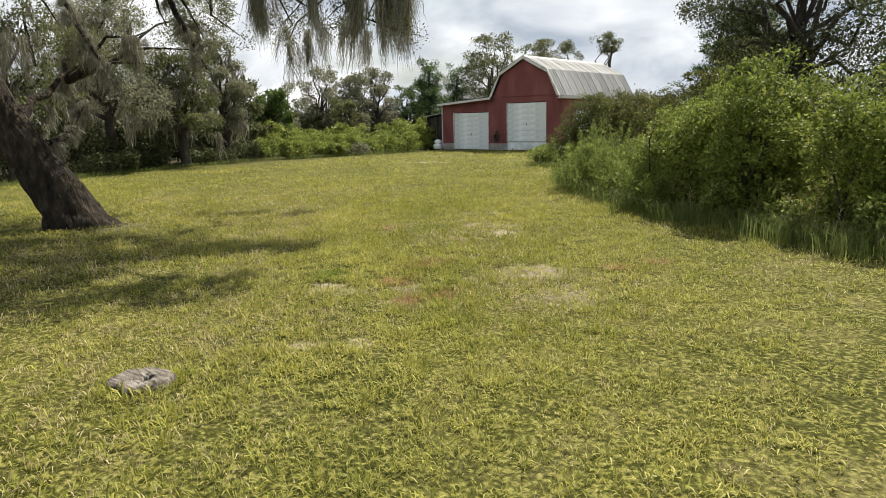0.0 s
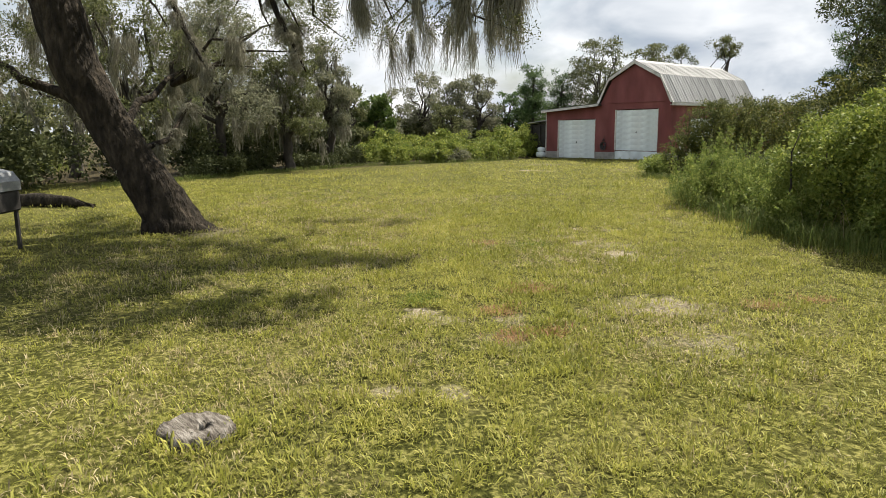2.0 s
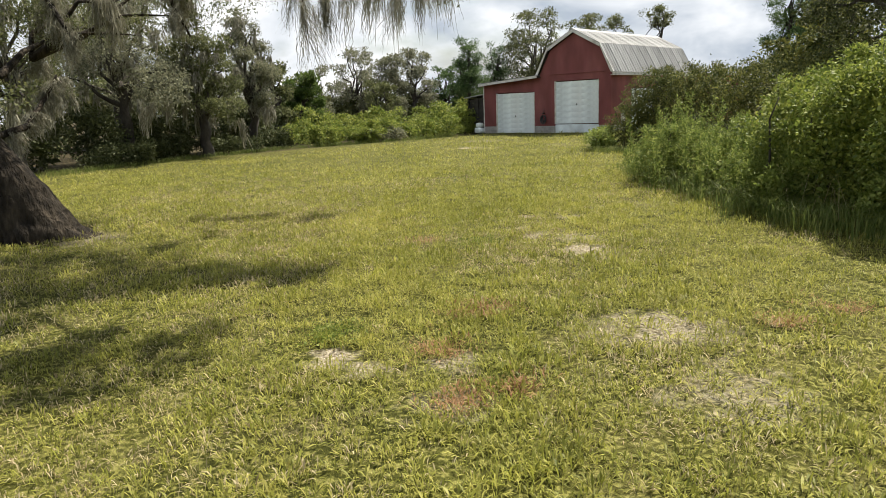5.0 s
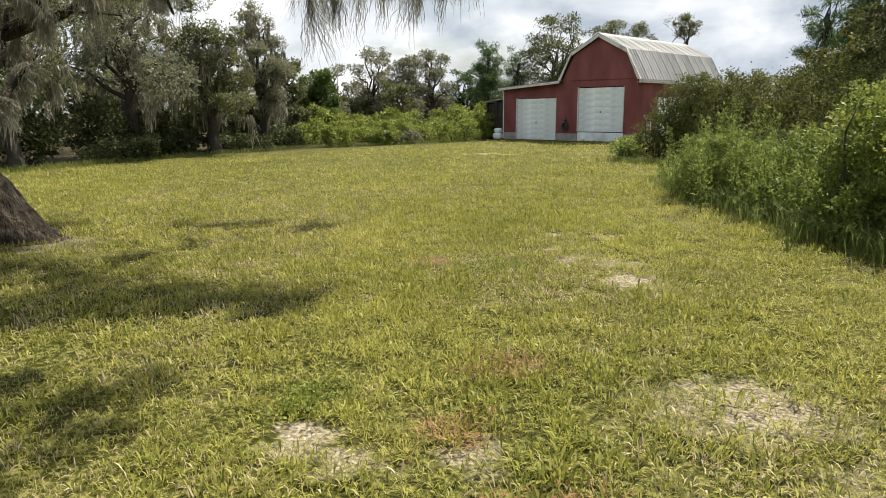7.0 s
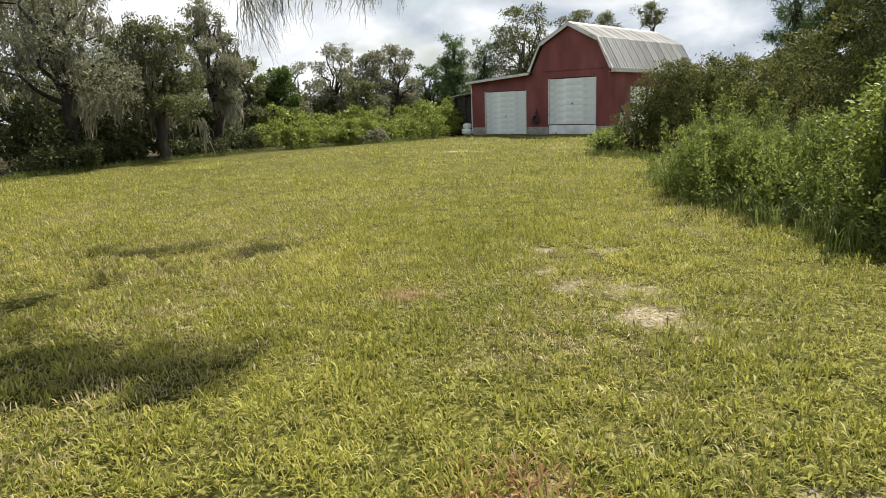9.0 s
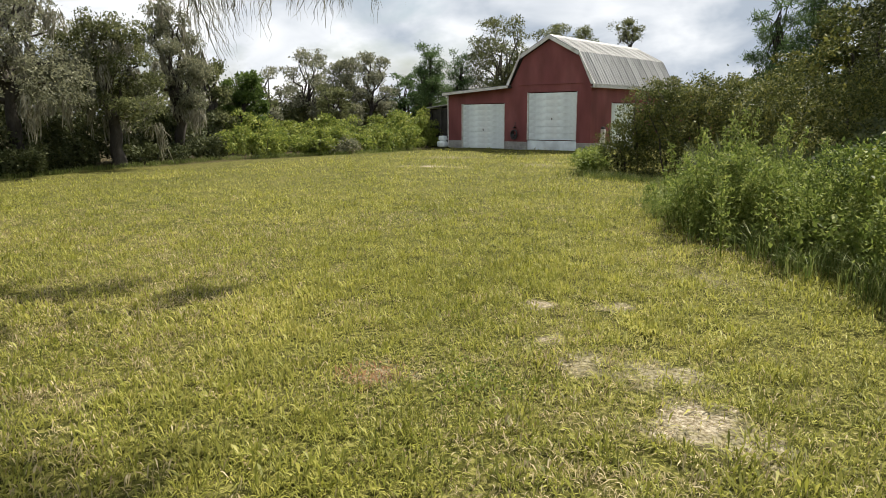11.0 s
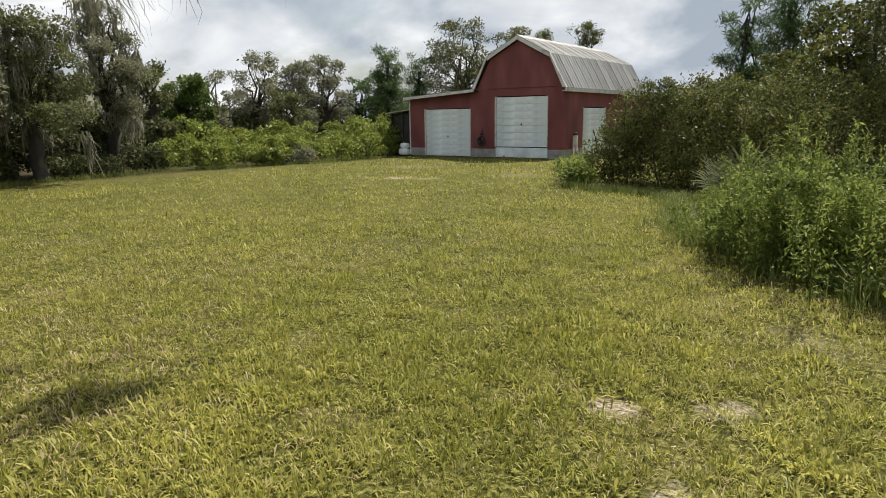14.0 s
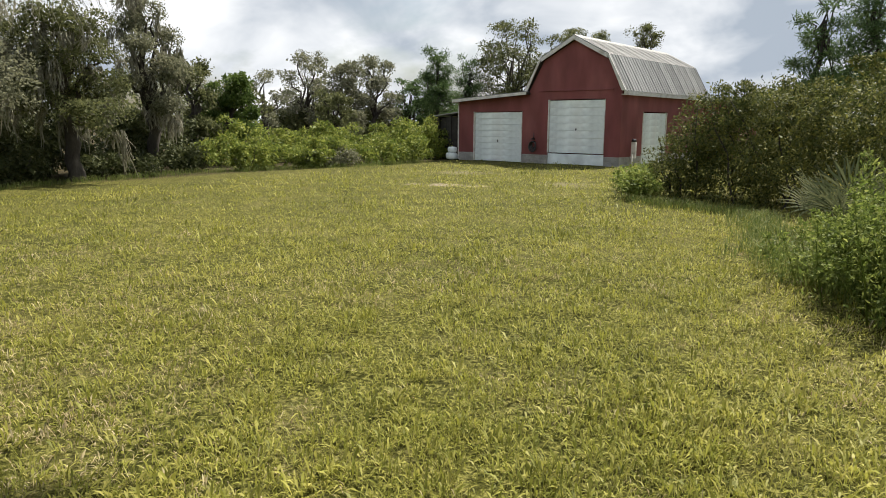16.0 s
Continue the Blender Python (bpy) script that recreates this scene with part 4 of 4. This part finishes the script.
weed_clump((18.6, -17.5), 64, 1.75, 0.85, "clump of tall feathery bright green weeds")
weed_clump((17.85, -16.6), 34, 0.85, 0.7, "clump of feathery green weeds")
weed_clump((19.9, -18.6), 34, 1.4, 0.7, "clump of leafy green weeds among grass")
weed_clump((21.1, -20.3), 26, 1.1, 0.6, "clump of leafy green weeds among grass")
weed_clump((17.7, -14.9), 16, 0.7, 0.5, "low leafy weeds beside a palmetto")


thicket("shrub", "low weedy bush with fine green leaves", [(18.45, -17.55, 0.45, 0.75, 0.75, 0.75), (17.9, -16.9, 0.3, 0.5, 0.55, 0.5), (19.2, -18.2, 0.4, 0.6, 0.6, 0.6)], 22000, 0.04, M["weed_leaf"], stems=4, tuft=0.2)


def fringe(label, line, n, h, mat, width=0.35):
    """Tall grass along a line, arching over."""
    pts = np.array(along(line, 0.02, width))
    pts = pts[rng.integers(len(pts), size=n)] + rng.normal(size=(n, 2)) * 0.08
    tall = h * rng.uniform(0.4, 1.1, n)
    turn = rng.uniform(0, 6.28, n)
    arch = np.stack([np.cos(turn), np.sin(turn)], 1) * (tall * rng.uniform(0.3, 1.0, n))[:, None]
    side = np.stack([-np.sin(turn), np.cos(turn), 0 * turn], 1) * rng.uniform(0.0018, 0.0042, n)[:, None]
    a = np.column_stack([pts, np.full(n, -0.03)])
    m = np.column_stack([pts + arch * 0.3, tall * 0.65])
    z = np.column_stack([pts + arch, tall * rng.uniform(0.7, 1.0, n)])
    q = np.concatenate([np.stack([a - side, a + side, m + side, m - side], 1), np.stack([m - side, m + side, z + side * 0.1, z - side * 0.1], 1)])
    x, y = line[0]
    ob = thing("tall_grass", (x, y, 0), label, "grass", kind="stuff")
    mesh_object("blades", quads_mesh("blades", q - np.array([x, y, 0])), mat, ob)


EDGE = [(12.3, -10.6), (14.0, -11.2), (15.3, -11.6), (16.2, -13.6), (16.7, -15.9), (17.3, -17.2), (18.4, -18.6), (19.8, -20.0), (21.5, -21.7), (22.9, -22.4), (24.3, -23.2), (26.0, -23.4), (28.5, -24.2)]
fringe("tall green grass along the thicket's edge", [(x + 0.4, y + 0.4) for x, y in EDGE[4:]], 10000, 0.4, M["tall_grass"], 0.26)
fringe("pale dry seed stalks among the tall grass", [(x + 0.7, y + 0.7) for x, y in EDGE[6:]], 220, 0.85, M["straw"], 0.2)
thicket("edge_weeds", "low leafy weeds along the lawn's edge", mound(along([(18.2, -16.6), (19.3, -18.2), (20.6, -19.5), (22.2, -21.0), (23.5, -21.8), (25.0, -22.4), (26.8, -22.6)], 0.45, 0.25), 0.75, 0.42), 13000, 0.06, M["weed_leaf"], "weeds")
fringe("short rank grass below the vines", EDGE[:5], 4000, 0.2, M["tall_grass"], 0.25)
fringe("pale sunlit field grass beyond the oaks", [(-9, -27), (-10, -25), (-12, -26), (-10, -28)], 6000, 0.8, M["vine_leaf"], 0.9)
fringe("rank grass along the far edge of the lawn", [(2.2, -25.5), (0.6, -21.6), (-0.9, -17.4), (-1.8, -13.6), (-1.4, -9.6), (-0.4, -6.5), (-1.0, -2.5)], 6000, 0.2, M["tall_grass"], 0.3)


def frond(ob, way, tilt, size):
    """One fan of a palmetto: a stalk and narrow pleated blades."""
    d = Vector((math.cos(way) * math.cos(tilt), math.sin(way) * math.cos(tilt), math.sin(tilt)))
    hub = d * size * 0.75
    side = d.cross(Vector((0, 0, 1))).normalized()
    part("stalk", tube([(0, 0, 0), tuple(hub * 0.5), tuple(hub)], [0.014, 0.011, 0.008], 5), M["palmetto"], ob)
    q = []
    for k in range(17):
        a = radians(-105 + 210 * k / 16)
        w = (d * math.cos(a) + side * math.sin(a)).normalized()
        n = w.cross(d.cross(side)).normalized() * 0.017
        ln = size * (0.75 - 0.15 * abs(math.sin(a)))
        mid, tip = hub + w * ln * 0.55, hub + w * ln + Vector((0, 0, -0.12 * ln * rng.uniform(0.3, 1.5)))
        q.append([hub, mid + n, tip, mid - n])
    mesh_object("fan", quads_mesh("fan", np.array([[list(v) for v in f] for f in q])), M["palmetto"], ob)


for x, y, s, k in ((17.2, -14.0, 0.9, 12), (18.3, -13.2, 0.9, 9)):
    ob = thing("palmetto", (x, y, 0.05), "saw palmetto with stiff pale fan fronds", "palmetto", "palmettos")
    for i in range(k):
        frond(ob, 2.4 * i + rng.uniform(-0.2, 0.2), rng.uniform(0.45, 1.2), s * rng.uniform(0.8, 1.1))

# ---- stump, grill, log ----


def build_stump():
    ob = thing("tree_stump", (21.75, -30.22, -0.015), "low weathered grey tree stump with a grassy hollow centre", "stump")

    def rim(a):
        x, y = math.cos(a), math.sin(a)
        return 1 + 0.22 * noise.noise(Vector((x * 1.5, y * 1.5, 0.4))) + 0.09 * noise.noise(Vector((x * 4, y * 4, 1.7)))

    bm = bmesh.new()
    n = 64
    rings = []
    for r, z, smooth in ((0.222, -0.03, 1.0), (0.21, 0.025, 1.0), (0.203, 0.05, 1.0), (0.197, 0.057, 1.0), (0.15, 0.06, 0.8), (0.11, 0.057, 0.6), (0.075, 0.055, 0.9), (0.05, 0.048, 2.2), (0.042, 0.02, 2.2), (0.034, -0.02, 2.0)):
        ring = []
        for k in range(n):
            a = 2 * math.pi * k / n
            x, y = math.cos(a), math.sin(a)
            w = 1 + (rim(a) - 1) * smooth
            if r > 0.19:
                w += 0.05 * noise.noise(Vector((x * 11, y * 11, z * 6)))
            shift = 0.03 if r < 0.06 else 0.0
            top = 0.01 * noise.noise(Vector((x * r * 18, y * r * 18, 3.0))) + 0.007 * noise.noise(Vector((x * r * 70, y * r * 25, 8.0))) if z > 0.05 else 0.0
            ring.append(bm.verts.new((x * r * w + shift, y * r * w * 0.9 + shift, z + top)))
        rings.append(ring)
    for u, v in zip(rings, rings[1:]):
        for k in range(n):
            bm.faces.new((u[k], u[(k + 1) % n], v[(k + 1) % n], v[k])).smooth = True
    bm.faces.new(rings[-1])
    part("wood", bm, M["stump"], ob)
    flakes = random.Random(5)
    for k in range(34):
        a = 2 * math.pi * (k + flakes.uniform(-0.3, 0.3)) / 34
        r, tall = 0.214 * rim(a) - 0.004, flakes.uniform(0.04, 0.075)
        bmr = boxed(-0.009, -0.02, -0.03, 0.006, flakes.uniform(0.012, 0.026), tall - 0.03, 0.004)
        bmr.transform(pose(math.cos(a) * r, math.sin(a) * r * 0.9, 0.0, 0, flakes.uniform(-14, -4), math.degrees(a) + flakes.uniform(-12, 12)))
        part("bark_flake", bmr, M["far_bark"], ob)
    return ob


build_stump()

grill = thing("barrel_grill", (13.75, -30.05, 0), "old barrel grill with a grey lid on iron legs", "grill")
GT = pose(0, 0, 0, 0, 0, -40)


def grill_part(name, bm, mat, label=""):
    bm.transform(GT)
    return part(name, bm, mat, grill, label)


grill_part("firebox", boxed(-0.45, -0.28, 0.55, 0.45, 0.28, 0.86, 0.03), M["dark"], "rusty dark firebox")
lid_line = [(-0.29, 0.865), (-0.29, 1.0), (-0.2, 1.13), (0.0, 1.18), (0.2, 1.13), (0.29, 1.0), (0.29, 0.865)]
lid = prism(lid_line, -0.46, 0.46)
lid.transform(pose(0, 0, 0, 0, 0, 90))
grill_part("lid", lid, M["grey_metal"], "pale grey domed lid")
for x in (-0.38, 0.38):
    for y in (-0.22, 0.22):
        grill_part("leg", boxed(x - 0.025, y - 0.025, -0.02, x + 0.025, y + 0.025, 0.56, 0.004), M["dark"])
grill_part("chimney", tube([(0.3, 0.1, 1.1), (0.3, 0.1, 1.7)], [0.05, 0.05], 10), M["grey_metal"])
grill_part("lid_handle", tube([(-0.15, -0.33, 0.98), (0.15, -0.33, 0.98)], [0.014, 0.014], 6), M["metal"])
log = tagged(part("fallen_log", tube([(6.2, -28.6, 0.1), (7.0, -28.1, 0.14), (7.9, -27.6, 0.12), (8.6, -27.3, 0.06)], [0.14, 0.16, 0.13, 0.05], 10, 0.25), M["bark"]), "dark rotting log lying on the lawn", "log")

# ---- lawn blades, thickest along the walked strip ----


def bareness(p):
    b = np.zeros(len(p))
    for x, y, r, k in SPOTS:
        d = np.hypot(p[:, 0] - x, p[:, 1] - y) / (r * (0.75 + 0.25 * np.sin(7 * p[:, 0] + x) * np.cos(6 * p[:, 1] + y)))
        b = np.maximum(b, k * np.clip(1.6 - 1.2 * d, 0, 1))
    return b


def drift(p, k=0.0):
    """A slow uneven field over the lawn, about 0 to 1."""
    x, y = p[:, 0] + k, p[:, 1] - k
    v = np.sin(1.31 * x + 0.83 * y + 2.1 * np.sin(0.47 * y)) + np.sin(1.07 * y - 0.59 * x + 1.7 * np.sin(0.71 * x)) + 0.7 * np.sin(3.3 * x + 1.1) * np.sin(2.9 * y + 0.4)
    return np.clip(0.5 + 0.22 * v, 0, 1)


def clump(p, k=0.0):
    """A finer field of tufts and gaps, about 0 to 1."""
    x, y = p[:, 0] + k, p[:, 1] + 2 * k
    v = np.sin(7.1 * x + 2.3 * np.sin(3.1 * y)) * np.sin(6.3 * y + 1.9 * np.sin(2.7 * x)) + 0.7 * np.sin(17.0 * x + 5.0 * y + 1.5 * np.sin(6.0 * y)) * np.sin(15.0 * y - 4.0 * x)
    return np.clip(0.5 + 0.5 * v, 0, 1)


def tufts(p, f, per, h, width, flat=0.25):
    """Bent blades in tufts at the places given; f is the distance that sets their spread and size."""
    k = len(p)
    grow = rng.uniform(0.55, 1.4, k) * (0.75 + 0.3 * drift(p, 5.0) + 0.3 * clump(p))
    off = rng.normal(size=(k, per, 2)) * (0.024 + 0.0025 * f)[:, None, None]
    turn = np.arctan2(off[..., 1], off[..., 0]) + rng.normal(size=(k, per)) * 1.2
    lean = rng.uniform(flat, 1.5, (k, per))
    size = (h * (0.8 + 0.035 * f) * grow)[:, None] * rng.uniform(0.5, 1.3, (k, per))
    root = np.concatenate([p[:, None] + off, np.full((k, per, 1), -0.012)], 2)
    d = np.stack([np.cos(turn) * np.sin(lean), np.sin(turn) * np.sin(lean), np.cos(lean)], 2)
    across = np.stack([-np.sin(turn), np.cos(turn), 0 * turn], 2) * (size * rng.uniform(0.6, 1.3, (k, per)) * width)[..., None]
    up = np.array([0, 0, 1.0])
    mid = root + d * (size * 0.55)[..., None] + up * (size * 0.14)[..., None]
    tip = root + d * size[..., None] - up * (size * 0.06)[..., None]
    return np.stack([root, mid + across, tip, mid - across], 2).reshape(-1, 4, 3)


def lawn(name, label, n, near, far, mat, h, per=12, patchy=0.0, width=0.07):
    """Tufts of bent blades, thickest near the walked strip."""
    a, b = np.array([26.2, -32.3]), np.array([18.7, -24.6])
    ahead = unit(b - a)
    side = np.array([ahead[1], -ahead[0]])
    k = n // per
    f = near + (far - near) * rng.random(k) ** 1.2
    lat = rng.uniform(-1, 1, k) * (0.74 * f + 0.5)
    p = a + (b - a) * (rng.random(k) ** 1.2)[:, None] + ahead * f[:, None] + side * lat[:, None]
    keep = rng.random(k) > 0.97 * bareness(p)
    keep &= np.hypot(p[:, 0] - 21.75, p[:, 1] + 30.22) > 0.22
    keep &= (p[:, 0] > 1.0 - 0.08 * (p[:, 1] + 10)) | (p[:, 1] < -26)
    keep &= ~((p[:, 1] > -0.4) & (p[:, 0] < 7.5))
    # left of the walk: drier grass, thinned also to darken it like shade
    dry = np.clip((-0.4 - (p - a) @ side) / 2.6, 0, 1) * np.clip((8.0 + (p - a) @ side) / 4.0, 0, 1)
    thin = drift(p)
    if patchy:
        keep &= rng.random(k) < np.clip(1.5 * thin - 0.55 + 0.4 * (0.5 - clump(p)) + 0.75 * dry, 0.04, 1)
    else:
        keep &= rng.random(k) < (1.0 - 0.5 * np.clip(2 * thin - 0.9, 0, 1)) * (1.0 - 0.4 * dry) * np.clip(1 - np.clip(2.0 - 0.1 * f, 0.2, 1) * (0.88 - 1.3 * clump(p)), 0, 1)
    q = tufts(p[keep], f[keep], per, h, width)
    ob = thing(name, (22.0, -28.0, 0), label, "grass", kind="stuff")
    mesh_object("blades", quads_mesh("blades", q - np.array([22.0, -28.0, 0])), mat, ob)


lawn("lawn_grass", "short coarse yellow-green lawn grass", 740000, 1.6, 13.0, M["grass"], 0.056, width=0.06)
lawn("lawn_grass", "short coarse lawn grass farther off", 160000, 11.0, 31.0, M["grass"], 0.056, 8, width=0.08)
lawn("dry_grass", "dead straw among the lawn grass", 190000, 1.6, 11.0, M["straw"], 0.05, 10, 1.0, 0.05)

# patches of other growth in the lawn: x, y, radius, tufts
for x, y, r, n in ((20.75, -26.25, 0.2, 90), (21.8, -27.6, 0.16, 70), (21.1, -27.05, 0.2, 70), (22.75, -25.15, 0.16, 50), (18.35, -24.45, 0.18, 70), (22.95, -24.6, 0.22, 60), (21.9, -27.3, 0.14, 40)):
    p = np.array([x, y]) + rng.normal(size=(n, 2)) * r * 0.6
    ob = thing("dry_weeds", (x, y, 0), "reddish dry weeds lying in the lawn", "weeds", kind="stuff")
    mesh_object("blades", quads_mesh("blades", tufts(p, np.full(n, 3.0), 10, 0.05, 0.07, 0.6) - np.array([x, y, 0])), M["red_weed"], ob)
for x, y, r, n in ((20.3, -27.35, 0.2, 110), (19.0, -24.2, 0.25, 60)):
    p = np.array([x, y]) + rng.normal(size=(n, 2)) * r * 0.6
    ob = thing("clover_patch", (x, y, 0), "patch of low bright green leafy weeds in the lawn", "weeds", kind="stuff")
    at = np.column_stack([np.repeat(p, 9, 0) + rng.normal(size=(9 * n, 2)) * 0.03, rng.uniform(0.005, 0.04, 9 * n)])
    mesh_object("leaves", quads_mesh("leaves", leaves(at - np.array([x, y, 0]), rng.uniform(0.012, 0.025, len(at)), np.array([0, 0, 0.3]), ratio=0.8)), M["vine_leaf"], ob)
around = np.linspace(0, 2 * math.pi, 70)[:, None]
foot = np.array([21.75, -30.22]) + np.column_stack([np.cos(around), np.sin(around)]) * rng.uniform(0.21, 0.27, (70, 1))
foot = np.concatenate([foot, np.array([21.78, -30.19]) + rng.normal(size=(3, 2)) * 0.012])
ob = thing("lawn_grass", (21.75, -30.22, 0), "grass growing round and through the stump", "grass", kind="stuff")
mesh_object("blades", quads_mesh("blades", tufts(foot, np.full(len(foot), 2.0), 10, 0.07, 0.06) - np.array([21.75, -30.22, 0])), M["grass"], ob)
